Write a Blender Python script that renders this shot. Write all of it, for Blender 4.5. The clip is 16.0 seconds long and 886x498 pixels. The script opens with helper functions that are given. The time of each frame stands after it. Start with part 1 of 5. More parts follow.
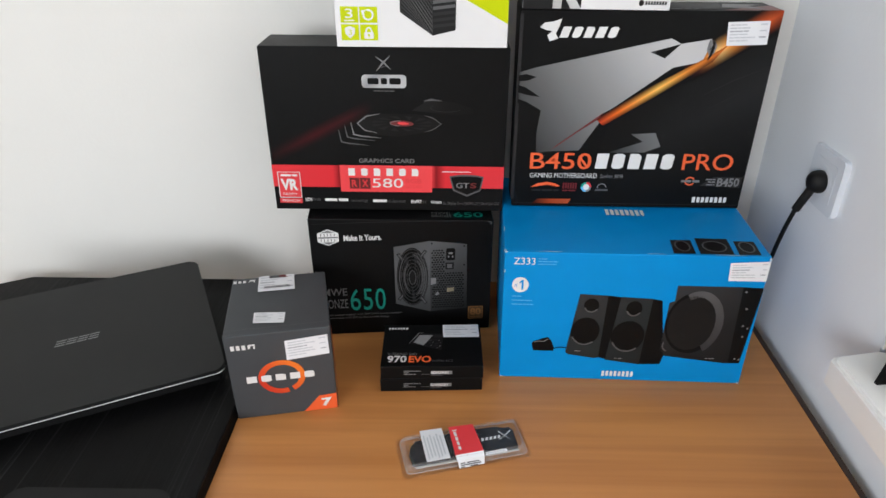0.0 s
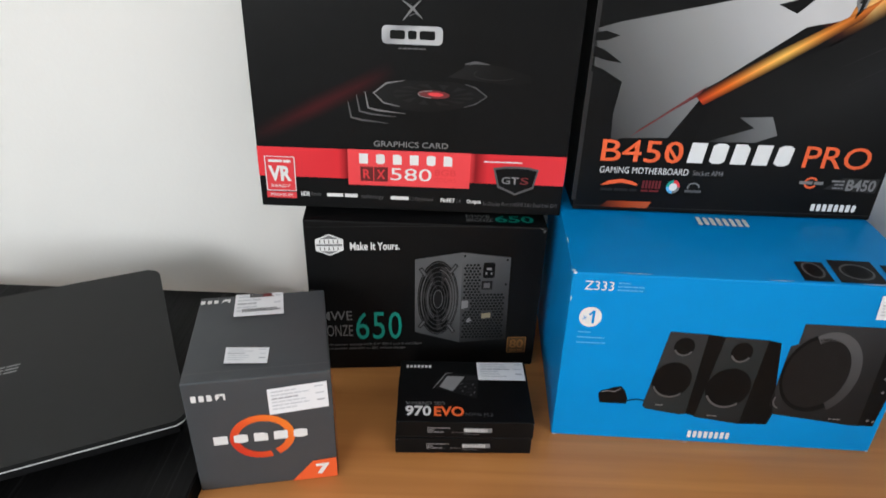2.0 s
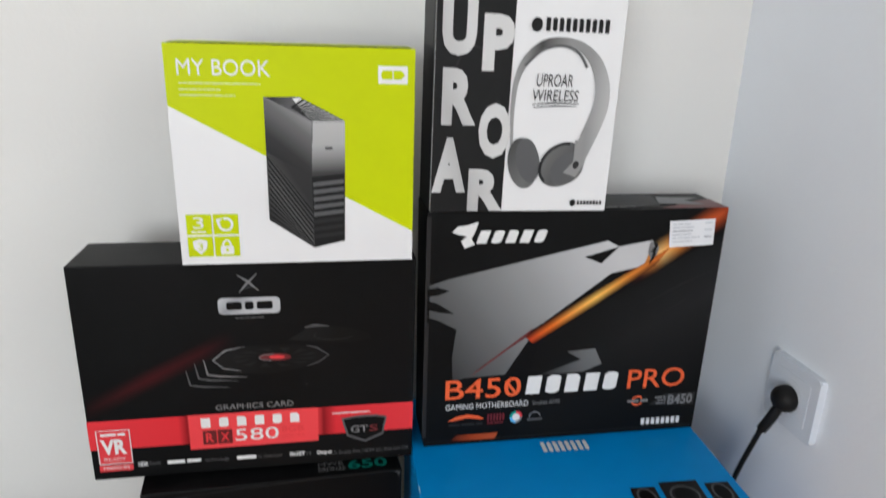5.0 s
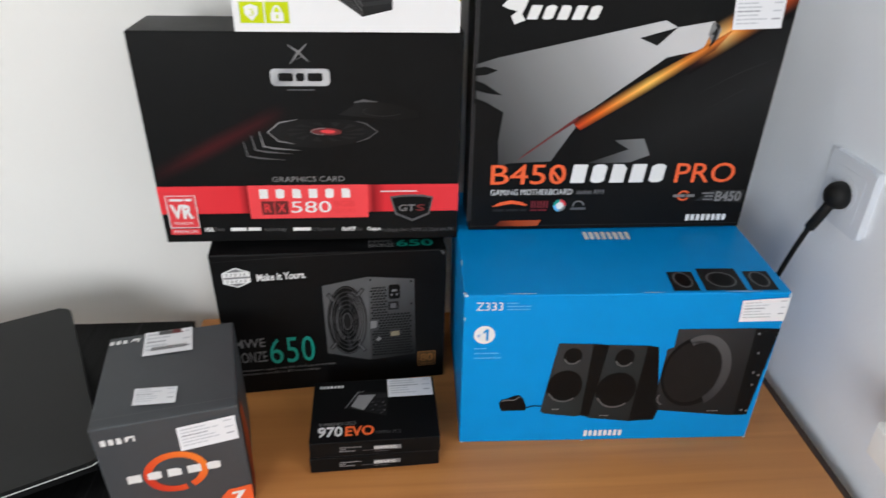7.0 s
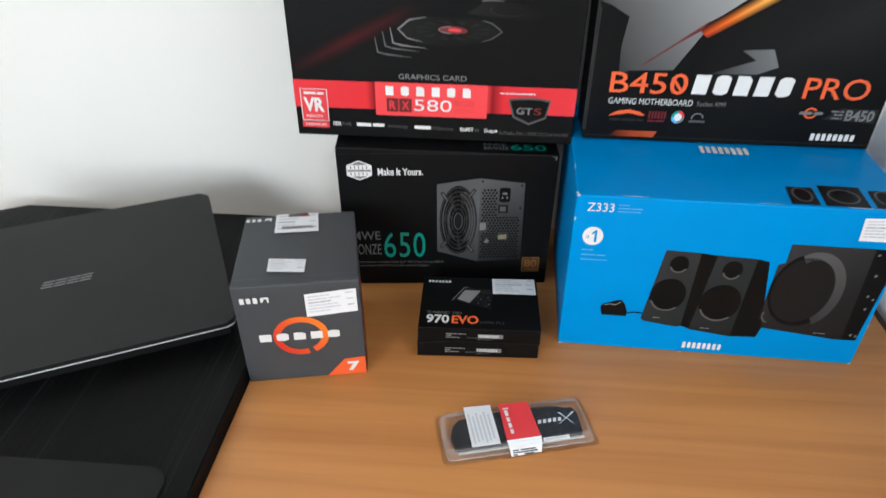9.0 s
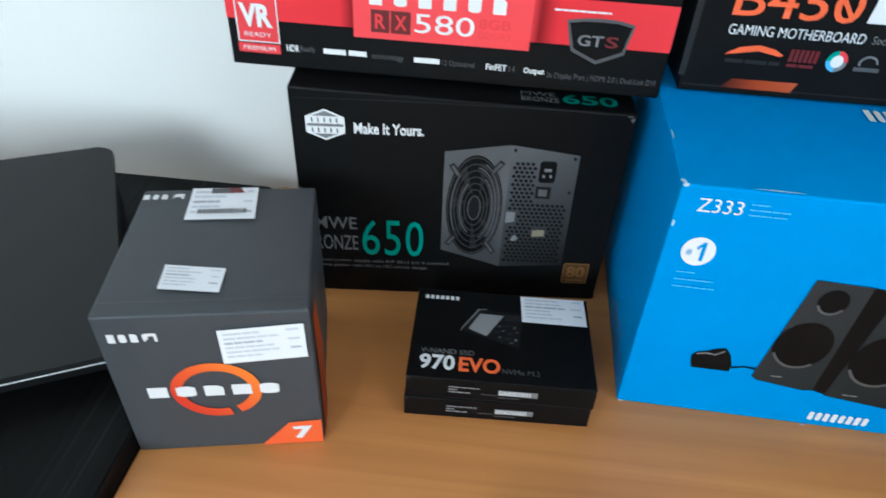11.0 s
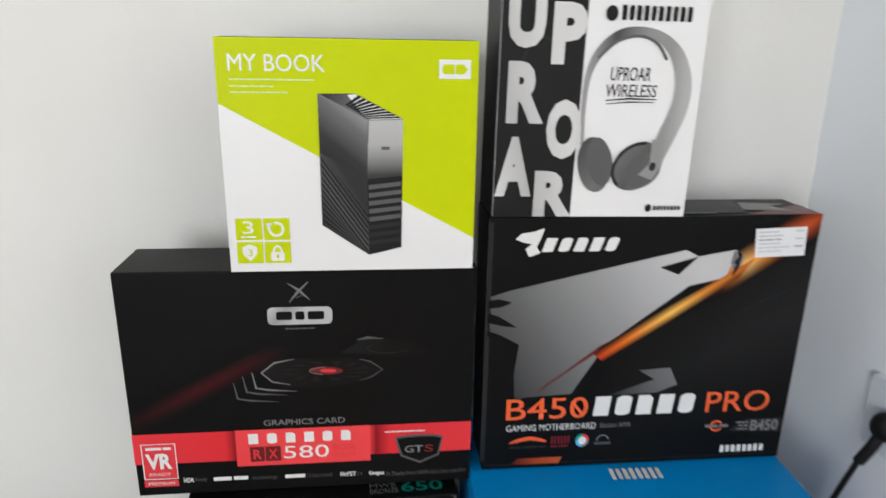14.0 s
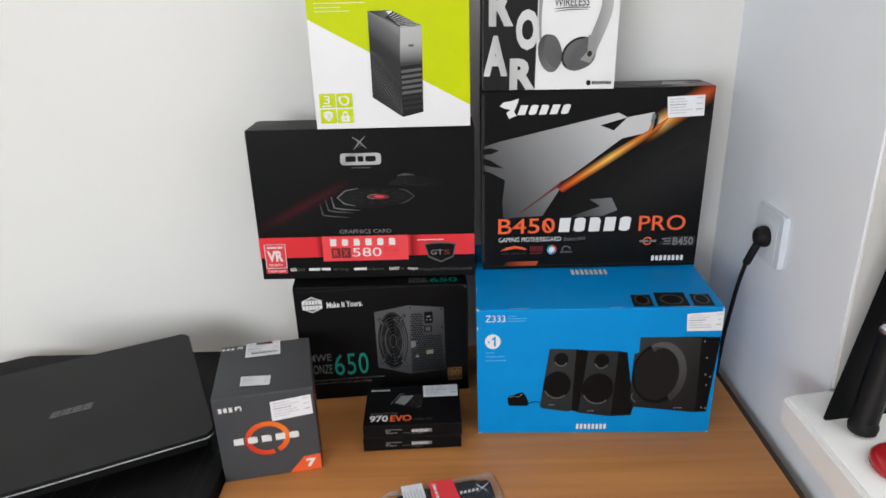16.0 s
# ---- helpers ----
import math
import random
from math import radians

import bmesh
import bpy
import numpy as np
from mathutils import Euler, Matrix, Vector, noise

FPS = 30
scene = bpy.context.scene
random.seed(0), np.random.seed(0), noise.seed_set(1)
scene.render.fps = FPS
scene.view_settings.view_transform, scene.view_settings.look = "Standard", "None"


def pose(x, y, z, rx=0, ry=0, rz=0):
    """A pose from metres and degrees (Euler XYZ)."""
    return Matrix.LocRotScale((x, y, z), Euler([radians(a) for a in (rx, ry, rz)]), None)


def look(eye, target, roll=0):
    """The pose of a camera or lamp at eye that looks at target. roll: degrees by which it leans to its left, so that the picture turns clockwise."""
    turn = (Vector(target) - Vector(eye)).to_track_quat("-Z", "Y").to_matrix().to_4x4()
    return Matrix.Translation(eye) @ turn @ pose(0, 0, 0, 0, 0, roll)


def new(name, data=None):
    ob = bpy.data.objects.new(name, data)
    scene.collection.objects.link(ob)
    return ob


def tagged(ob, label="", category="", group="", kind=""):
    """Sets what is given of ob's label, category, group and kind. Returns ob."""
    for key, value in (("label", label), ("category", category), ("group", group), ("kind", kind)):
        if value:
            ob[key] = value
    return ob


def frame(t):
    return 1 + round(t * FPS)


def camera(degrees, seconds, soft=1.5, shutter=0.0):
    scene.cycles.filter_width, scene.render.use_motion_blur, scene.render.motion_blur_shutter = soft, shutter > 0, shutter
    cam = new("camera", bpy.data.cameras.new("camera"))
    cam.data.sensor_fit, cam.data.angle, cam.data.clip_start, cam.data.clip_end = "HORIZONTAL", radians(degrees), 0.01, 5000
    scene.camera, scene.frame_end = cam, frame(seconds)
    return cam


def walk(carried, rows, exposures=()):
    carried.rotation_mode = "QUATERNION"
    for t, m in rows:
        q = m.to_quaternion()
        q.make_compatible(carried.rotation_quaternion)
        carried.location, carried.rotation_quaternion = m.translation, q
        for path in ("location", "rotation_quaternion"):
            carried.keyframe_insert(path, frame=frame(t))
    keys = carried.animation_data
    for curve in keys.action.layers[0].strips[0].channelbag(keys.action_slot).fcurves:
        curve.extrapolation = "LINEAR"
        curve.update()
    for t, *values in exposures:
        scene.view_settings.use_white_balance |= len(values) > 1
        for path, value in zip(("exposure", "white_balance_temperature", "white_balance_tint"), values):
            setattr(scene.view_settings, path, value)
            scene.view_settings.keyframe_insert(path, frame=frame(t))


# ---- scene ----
cam = camera(67.1, 16.0, soft=1.5, shutter=0.5)
PATH = [
    (0, (0.063, 0.036, 1.382), (0.017, 1.785, 0.413), -0.3),
    (0.5, (0.066, 0.06, 1.369), (0.04, 1.809, 0.4), 0.1),
    (1, (0.042, 0.127, 1.331), (-0.048, 1.858, 0.332), -0.2),
    (1.5, (0.012, 0.223, 1.284), (-0.051, 1.936, 0.254), 0.2),
    (2, (0.006, 0.253, 1.28), (-0.018, 2.002, 0.309), 1.5),
    (2.5, (0.003, 0.271, 1.307), (0.001, 2.057, 0.407), 1.0),
    (3, (0.005, 0.28, 1.38), (0.076, 2.157, 0.694), 1.6),
    (3.2, (0.01, 0.272, 1.386), (0.133, 2.177, 0.79), 1.4),
    (3.9, (0.021, 0.277, 1.412), (0.230, 2.204, 0.925), 1.4),
    (4.6, (0.035, 0.286, 1.418), (0.345, 2.194, 0.900), 1.6),
    (5.3, (0.048, 0.291, 1.403), (0.385, 2.129, 0.688), 1.6),
    (5.5, (0.052, 0.29, 1.396), (0.366, 2.115, 0.642), 1.2),
    (6, (0.058, 0.276, 1.367), (0.355, 2.053, 0.499), 1.3),
    (6.5, (0.064, 0.262, 1.343), (0.31, 1.988, 0.364), 1.2),
    (7, (0.058, 0.241, 1.339), (0.19, 1.964, 0.332), 0.9),
    (7.5, (0.041, 0.212, 1.336), (0.007, 1.939, 0.327), -0.1),
    (8, (0.026, 0.179, 1.326), (-0.06, 1.888, 0.291), -0.1),
    (8.5, (0.028, 0.148, 1.319), (-0.095, 1.859, 0.29), -0.3),
    (8.7, (0.033, 0.154, 1.317), (-0.098, 1.841, 0.252), -0.3),
    (10.8, (0.013, 0.436, 1.168), (-0.099, 2.002, -0.071), 2.9),
    (11, (0.004, 0.44, 1.173), (-0.116, 2.004, -0.067), 2.7),
    (11.5, (-0.018, 0.435, 1.217), (-0.2, 2.081, 0.095), 2.1),
    (12, (-0.012, 0.423, 1.277), (-0.191, 2.178, 0.335), 1.7),
    (12.5, (-0.001, 0.418, 1.329), (-0.12, 2.254, 0.547), 2.1),
    (13, (0.006, 0.405, 1.356), (-0.026, 2.284, 0.673), 1.7),
    (13.5, (0.018, 0.379, 1.375), (0.08, 2.292, 0.793), 1.3),
    (14, (0.035, 0.336, 1.394), (0.231, 2.235, 0.798), 0.6),
    (14.5, (0.047, 0.261, 1.383), (0.274, 2.153, 0.776), -1.5),
    (15, (0.069, 0.165, 1.39), (0.25, 2.044, 0.73), -1.1),
    (15.5, (0.096, 0.033, 1.393), (0.131, 1.893, 0.658), -2.2),
    (16, (0.095, -0.035, 1.385), (0.063, 1.82, 0.639), -2.0),
]
# the clip's camera lifts its exposure and cools its balance while it is close to the desk
TONE = [(0, 0.05, 6500, 10), (2.5, 0.10, 6500, 9), (3.0, 0.10, 6500, 10), (5.3, -0.14, 6450, 10), (6.0, -0.06, 6450, 9), (7.0, 0.11, 6500, 10), (8.5, 0.26, 6450, 9),
        (10.8, 0.37, 5600, 0), (11.3, 0.33, 5650, 0), (12.3, 0.12, 6350, 8), (13.0, 0.02, 6600, 10), (14.5, -0.10, 6500, 9), (15.5, -0.08, 6450, 9), (16, -0.02, 6500, 10)]
walk(cam, [(t, look(eye, target, roll)) for t, eye, target, roll in PATH], TONE)

# ---- world and light ----
world = bpy.data.worlds.new("world")
world.use_nodes = True
scene.world = world
sky = world.node_tree.nodes.new("ShaderNodeTexSky")
sky.sky_type, sky.sun_disc = "NISHITA", False
sky.sun_elevation, sky.sun_rotation = radians(40), radians(200)
world.node_tree.links.new(sky.outputs[0], world.node_tree.nodes["Background"].inputs[0])
world.node_tree.nodes["Background"].inputs[1].default_value = 0.1

# the right-hand wall's own frame: x into the wall, y along it (0 in the corner)
CORNER = (0.565, 1.09)
WALL_R = pose(CORNER[0], CORNER[1], 0)
DESK = 0.74
SILL = 0.892
WIN0, WIN1, WIN_TOP = -0.405, -1.95, 2.15     # window opening along that wall


def area_lamp(name, m, w, h, watts, color):
    data = bpy.data.lights.new(name, "AREA")
    data.shape, data.size, data.size_y, data.energy, data.color = "RECTANGLE", w, h, watts, color
    ob = new(name, data)
    ob.matrix_world = m
    return ob


mid = WALL_R @ Vector((0.17, (WIN0 + WIN1) / 2, (SILL + WIN_TOP) / 2 + 0.02))
area_lamp("window_daylight", look(mid, mid + WALL_R.to_3x3() @ Vector((-1, 0, -0.12))), 1.42, 1.16, 7.0, (1.0, 0.985, 0.96))
# fill from behind the camera; its source is unseen and assumed
area_lamp("unseen_rear_fill", look((-1.3, -2.33, 1.58), (-0.9, 0, 1.3)), 1.5, 1.25, 62.0, (0.93, 0.97, 1.0))


# ---- materials ----
def material(name, color, rough=0.5, metal=0.0, spread=0.06, scale=40.0, bump=0.0, bump_scale=300.0, coat=0.0, spec=0.5, rough_spread=0.08, stretch=(1, 1, 1)):
    """A surface with variation at two scales, fine relief and uneven gloss."""
    m = bpy.data.materials.new(name)
    m.use_nodes = True
    nt, b = m.node_tree, m.node_tree.nodes["Principled BSDF"]
    co = nt.nodes.new("ShaderNodeTexCoord")
    mp = nt.nodes.new("ShaderNodeMapping")
    mp.inputs["Scale"].default_value = stretch
    nt.links.new(co.outputs["Object"], mp.inputs[0])
    n1 = nt.nodes.new("ShaderNodeTexNoise")
    n1.inputs["Scale"].default_value, n1.inputs["Detail"].default_value = scale, 6
    n2 = nt.nodes.new("ShaderNodeTexNoise")
    n2.inputs["Scale"].default_value, n2.inputs["Detail"].default_value = scale / 9, 3
    for n in (n1, n2):
        nt.links.new(mp.outputs[0], n.inputs["Vector"])
    add = nt.nodes.new("ShaderNodeMath")
    add.operation = "ADD"
    nt.links.new(n1.outputs[0], add.inputs[0])
    nt.links.new(n2.outputs[0], add.inputs[1])
    ramp = nt.nodes.new("ShaderNodeMapRange")
    for k, v in (("From Min", 0.6), ("From Max", 1.4), ("To Min", 1 - spread), ("To Max", 1 + spread)):
        ramp.inputs[k].default_value = v
    nt.links.new(add.outputs[0], ramp.inputs["Value"])
    mul = nt.nodes.new("ShaderNodeVectorMath")
    mul.operation = "MULTIPLY"
    mul.inputs[0].default_value = color[:3]
    nt.links.new(ramp.outputs[0], mul.inputs[1])
    nt.links.new(mul.outputs[0], b.inputs["Base Color"])
    rr = nt.nodes.new("ShaderNodeMapRange")
    for k, v in (("From Min", 0.3), ("From Max", 0.7), ("To Min", max(rough - rough_spread, 0.02)), ("To Max", min(rough + rough_spread, 1))):
        rr.inputs[k].default_value = v
    nt.links.new(n2.outputs[0], rr.inputs["Value"])
    nt.links.new(rr.outputs[0], b.inputs["Roughness"])
    b.inputs["Metallic"].default_value = metal
    b.inputs["Specular IOR Level"].default_value = spec
    b.inputs["Coat Weight"].default_value = coat
    b.inputs["Coat Roughness"].default_value = 0.25
    if bump:
        n3 = nt.nodes.new("ShaderNodeTexNoise")
        n3.inputs["Scale"].default_value, n3.inputs["Detail"].default_value = bump_scale, 4
        nt.links.new(mp.outputs[0], n3.inputs["Vector"])
        bp = nt.nodes.new("ShaderNodeBump")
        bp.inputs["Strength"].default_value, bp.inputs["Distance"].default_value = bump, 0.001
        nt.links.new(n3.outputs[0], bp.inputs["Height"])
        nt.links.new(bp.outputs[0], b.inputs["Normal"])
    return m


def printed(name, p0, p1, stops, rough=0.45):
    """Print whose ink runs from colour to colour between two points (x, z) of the carton's own metres."""
    m = material(name, (1, 1, 1), rough, spread=0.03, spec=0.13)
    nt, b = m.node_tree, m.node_tree.nodes["Principled BSDF"]
    co = nt.nodes.new("ShaderNodeTexCoord")
    sub = nt.nodes.new("ShaderNodeVectorMath")
    sub.operation = "SUBTRACT"
    sub.inputs[1].default_value = (p0[0], 0, p0[1])
    nt.links.new(co.outputs["Object"], sub.inputs[0])
    d = (p1[0] - p0[0], p1[1] - p0[1])
    l2 = d[0] ** 2 + d[1] ** 2
    dot = nt.nodes.new("ShaderNodeVectorMath")
    dot.operation = "DOT_PRODUCT"
    dot.inputs[1].default_value = (d[0] / l2, 0, d[1] / l2)
    nt.links.new(sub.outputs[0], dot.inputs[0])
    cr = nt.nodes.new("ShaderNodeValToRGB")
    while len(cr.color_ramp.elements) < len(stops):
        cr.color_ramp.elements.new(0.5)
    for e, (at, c) in zip(cr.color_ramp.elements, stops):
        e.position, e.color = at, (*c, 1)
    nt.links.new(dot.outputs["Value"], cr.inputs[0])
    nt.links.new(cr.outputs[0], b.inputs["Base Color"])
    return m


def wood(name, dark, light, rough, grain, bump, axis=0, coat=0.0):
    """Veneer with long streaks along one axis."""
    m = material(name, light, rough, coat=coat)
    nt, b = m.node_tree, m.node_tree.nodes["Principled BSDF"]
    co = nt.nodes.new("ShaderNodeTexCoord")
    mixes = []
    for k, (s_along, s_across, det) in enumerate(((1.6, grain, 6), (0.7, grain / 6, 4))):
        mp = nt.nodes.new("ShaderNodeMapping")
        sc = [s_across] * 3
        sc[axis] = s_along
        mp.inputs["Scale"].default_value = sc
        nt.links.new(co.outputs["Object"], mp.inputs[0])
        n = nt.nodes.new("ShaderNodeTexNoise")
        n.inputs["Scale"].default_value, n.inputs["Detail"].default_value, n.inputs["Distortion"].default_value = 1.0, det, 0.6
        nt.links.new(mp.outputs[0], n.inputs["Vector"])
        mixes.append(n)
    add = nt.nodes.new("ShaderNodeMath")
    add.operation = "ADD"
    nt.links.new(mixes[0].outputs[0], add.inputs[0])
    nt.links.new(mixes[1].outputs[0], add.inputs[1])
    cr = nt.nodes.new("ShaderNodeValToRGB")
    half = nt.nodes.new("ShaderNodeMath")
    half.operation = "MULTIPLY"
    half.inputs[1].default_value = 0.5
    nt.links.new(add.outputs[0], half.inputs[0])
    nt.links.new(half.outputs[0], cr.inputs[0])
    cr.color_ramp.elements[0].position, cr.color_ramp.elements[0].color = 0.34, (*dark, 1)
    cr.color_ramp.elements[1].position, cr.color_ramp.elements[1].color = 0.64, (*light, 1)
    nt.links.new(cr.outputs[0], b.inputs["Base Color"])
    bp = nt.nodes.new("ShaderNodeBump")
    bp.inputs["Strength"].default_value, bp.inputs["Distance"].default_value = bump, 0.001
    nt.links.new(mixes[0].outputs[0], bp.inputs["Height"])
    nt.links.new(bp.outputs[0], b.inputs["Normal"])
    return m


WALL_PAINT = material("white_wall_paint", (0.80, 0.79, 0.765), 0.85, spread=0.02, scale=6, bump=0.25, bump_scale=160)
PALE_BLUE = material("pale_blue_wall", (0.83, 0.865, 0.915), 0.85, spread=0.02, scale=6, bump=0.25, bump_scale=160)
CEILING = material("ceiling_paint", (0.62, 0.62, 0.615), 0.9, spread=0.02, scale=5)
FLOOR = wood("floor_laminate", (0.22, 0.14, 0.08), (0.36, 0.24, 0.14), 0.4, 30, 0.1, axis=1)
OAK = wood("beech_laminate", (0.46, 0.178, 0.048), (0.63, 0.272, 0.082), 0.42, 55, 0.08, axis=0)
BLACKWOOD = wood("black_brown_veneer", (0.0018, 0.0018, 0.0019), (0.0045, 0.0045, 0.0048), 0.5, 260, 0.5, axis=1)
BLACKWOOD.node_tree.nodes["Principled BSDF"].inputs["Specular IOR Level"].default_value = 0.1
streaks = [n for n in BLACKWOOD.node_tree.nodes if n.type == "VALTORGB"][0].color_ramp.elements.new(0.66)
streaks.color = (0.022, 0.022, 0.0235, 1)
[n for n in BLACKWOOD.node_tree.nodes if n.type == "VALTORGB"][0].color_ramp.elements[1].position = 0.585
SILL_WHITE = material("sill_laminate", (0.86, 0.86, 0.85), 0.4, spread=0.02, scale=8)
PLASTIC_WHITE = material("white_plastic", (0.82, 0.83, 0.84), 0.35, spread=0.02, scale=30)
PLASTIC_BLACK = material("black_plastic", (0.006, 0.006, 0.0065), 0.45, spread=0.15, scale=60, spec=0.25)
RUBBER = material("black_cable_rubber", (0.006, 0.006, 0.0065), 0.6, spread=0.15, scale=60, spec=0.25)
STEEL = material("brushed_steel", (0.6, 0.6, 0.62), 0.3, metal=1.0, scale=120)


# ---- mesh helpers ----
def mesh_of(name, bm, mat, smooth=False):
    me = bpy.data.meshes.new(name)
    bmesh.ops.recalc_face_normals(bm, faces=bm.faces)
    bm.to_mesh(me)
    bm.free()
    me.materials.append(mat)
    if smooth:
        for p in me.polygons:
            p.use_smooth = True
    return me


def part(name, bm, mat, parent=None, label="", smooth=False):
    ob = new(name, mesh_of(name, bm, mat, smooth))
    ob.parent = parent
    if label:
        tagged(ob, label)
    return ob


def thing(name, m, label, category, group="", kind=""):
    ob = new(name)
    ob.empty_display_size = 0.05
    ob.matrix_world = m
    return tagged(ob, label, category, group, kind)


def block(x0, x1, y0, y1, z0, z1, bevel=0.0, seg=2, bm=None):
    bm = bm or bmesh.new()
    r = bmesh.ops.create_cube(bm, size=1)
    for v in r["verts"]:
        v.co = ((x0 + x1) / 2 + v.co.x * (x1 - x0), (y0 + y1) / 2 + v.co.y * (y1 - y0), (z0 + z1) / 2 + v.co.z * (z1 - z0))
    if bevel:
        edges = list({e for v in r["verts"] for e in v.link_edges})
        bmesh.ops.bevel(bm, geom=edges, offset=bevel, segments=seg, profile=0.5, affect="EDGES")
    return bm


def prism(loop, z0, z1, bevel=0.0):
    """An upright solid on a plan outline."""
    bm = bmesh.new()
    low = [bm.verts.new((x, y, z0)) for x, y in loop]
    top = [bm.verts.new((x, y, z1)) for x, y in loop]
    bm.faces.new(low[::-1])
    bm.faces.new(top)
    n = len(loop)
    for i in range(n):
        bm.faces.new((low[i], low[(i + 1) % n], top[(i + 1) % n], top[i]))
    if bevel:
        bmesh.ops.bevel(bm, geom=[e for e in bm.edges if abs(e.verts[0].co.z - e.verts[1].co.z) < 1e-6], offset=bevel, segments=2, affect="EDGES")
    return bm


def rounded(x0, x1, y0, y1, r, n=6):
    out = []
    for cx, cy, a in ((x1 - r, y1 - r, 0), (x0 + r, y1 - r, 90), (x0 + r, y0 + r, 180), (x1 - r, y0 + r, 270)):
        for k in range(n + 1):
            t = radians(a + 90 * k / n)
            out.append((cx + r * math.cos(t), cy + r * math.sin(t)))
    return out


def structure(name, bm, mat, label, m=None, category="wall"):
    ob = part(name, bm, mat)
    if m is not None:
        ob.matrix_world = m
    return tagged(ob, label, category, kind="structure")


# ---- the room ----
structure("floor", block(-2.7, 1.2, -2.6, 1.3, -0.1, 0), FLOOR, "brown laminate floor under the desks", category="floor")
structure("ceiling", block(-2.7, 1.2, -2.6, 1.3, 2.5, 2.6), CEILING, "plain white painted ceiling", category="ceiling")
structure("wall_back", block(-2.7, 0.9, 1.09, 1.25, 0, 2.5), WALL_PAINT, "smooth off-white painted wall behind the boxes")
structure("wall_left", block(-2.7, -2.5, -2.4, 1.09, 0, 2.5), WALL_PAINT, "off-white painted side wall")
# wall behind the camera, out of view; its opening suits the rear fill
bm = block(-2.7, -2.1, -2.6, -2.4, 0, 2.5)
block(-0.5, 0.9, -2.6, -2.4, 0, 2.5, bm=bm)
block(-2.1, -0.5, -2.6, -2.4, 0, 0.85, bm=bm)
block(-2.1, -0.5, -2.6, -2.4, 2.15, 2.5, bm=bm)
structure("wall_front", bm, WALL_PAINT, "unseen off-white painted wall with an assumed window opening")
bm = block(0, 0.24, WIN0, 0.0, 0, 2.5)
block(0, 0.24, WIN1, WIN0, 0, SILL - 0.042, bm=bm)
block(0, 0.24, WIN1, WIN0, WIN_TOP, 2.5, bm=bm)
block(0, 0.24, -3.7, WIN1, 0, 2.5, bm=bm)
structure("wall_right", bm, PALE_BLUE, "pale blue wall with a deep window opening", WALL_R)
reveal = block(0.003, 0.205, WIN0 - 0.004, WIN0 + 0.001, SILL, WIN_TOP)
structure("trim", reveal, WALL_PAINT, "white plastered window reveal", WALL_R, "window reveal")
sill = prism([(-0.065, WIN1 - 0.02), (0.2, WIN1 - 0.02), (0.2, WIN0 - 0.005), (-0.001, WIN0 - 0.005), (-0.001, WIN0 - 0.012), (-0.059, WIN0 - 0.012), (-0.065, WIN0 - 0.018)], SILL - 0.042, SILL, 0.005)
structure("window_sill", sill, SILL_WHITE, "thick white laminate window sill with a rounded nose", WALL_R, "window sill")


def window(name, m, w, h):
    """A two-light casement, origin at the middle of its foot, facing -y."""
    t = thing(name, m, "unseen white framed double window letting daylight in", "window", kind="structure")
    for x in (-w / 2, -0.03, w / 2 - 0.06):
        part("window_frame", block(x, x + 0.06, 0, 0.06, 0, h, 0.004), PLASTIC_WHITE, t)
    for z in (0, h - 0.06):
        part("window_frame", block(-w / 2 + 0.06, w / 2 - 0.06, 0.002, 0.058, z, z + 0.06, 0.004), PLASTIC_WHITE, t)
    g = bpy.data.materials.get("window_glass")
    if not g:
        g = bpy.data.materials.new("window_glass")
        g.use_nodes = True
        b = g.node_tree.nodes["Principled BSDF"]
        b.inputs["Transmission Weight"].default_value, b.inputs["Roughness"].default_value, b.inputs["IOR"].default_value = 1.0, 0.0, 1.45
    for x in (-w / 4, w / 4):
        p = part("pane", block(x - w / 4 + 0.045, x + w / 4 - 0.045, 0.026, 0.03, 0.06, h - 0.06), g, t)
        p.visible_shadow = False
    return t


window("window_1", WALL_R @ pose(0.19, (WIN0 + WIN1) / 2, SILL, 0, 0, -90), WIN0 - WIN1, WIN_TOP - SILL)
# assumed window, added out of view to go with the rear fill
window("assumed_rear_window", pose(-1.3, -2.46, 0.85, 0, 0, 180), 1.6, 1.3)


# ---- the desks ----
def table(name, loop, top, thick, mat, label, leg_spots):
    t = thing(name, pose(0, 0, 0), label, "desk")
    part("tabletop", prism(loop, top - thick, top, 0.0015), mat, t)
    for x, y in leg_spots:
        part("leg", block(x - 0.025, x + 0.025, y - 0.025, y + 0.025, 0, top - thick, 0.003), mat, t)
    return t


table("wooden_desk", [(-0.2365, -0.02), (0.541, -0.02), (0.541, 1.075), (-0.2365, 1.075)], DESK, 0.025, OAK,
      "orange-brown beech laminate desk with straight grain", [(-0.2, 0.03), (0.50, 0.03), (0.50, 1.03), (-0.2, 1.03)])
table("black_desk", [(-0.80, 0.10), (-0.2375, 0.10), (-0.2395, 1.048), (-0.705, 1.05), (-0.80, 1.0)], 0.757, 0.03, BLACKWOOD,
      "black-brown wood-grain desk standing against the wall", [(-0.76, 0.14), (-0.28, 0.14), (-0.28, 1.0), (-0.72, 0.98)])


def desk_edge():
    band = material("dark_edge_strip", (0.035, 0.018, 0.009), 0.6, spread=0.2, scale=60)
    # narrow dark strip beside the desktop, just below its top
    bm = prism([(0.5415, -0.02), (0.549, -0.02), (0.549, 1.075), (0.5415, 1.075)], DESK - 0.026, DESK - 0.001)
    part("edge_strip", bm, band, bpy.data.objects["wooden_desk"], "dark brown strip along the desk's right edge")


desk_edge()


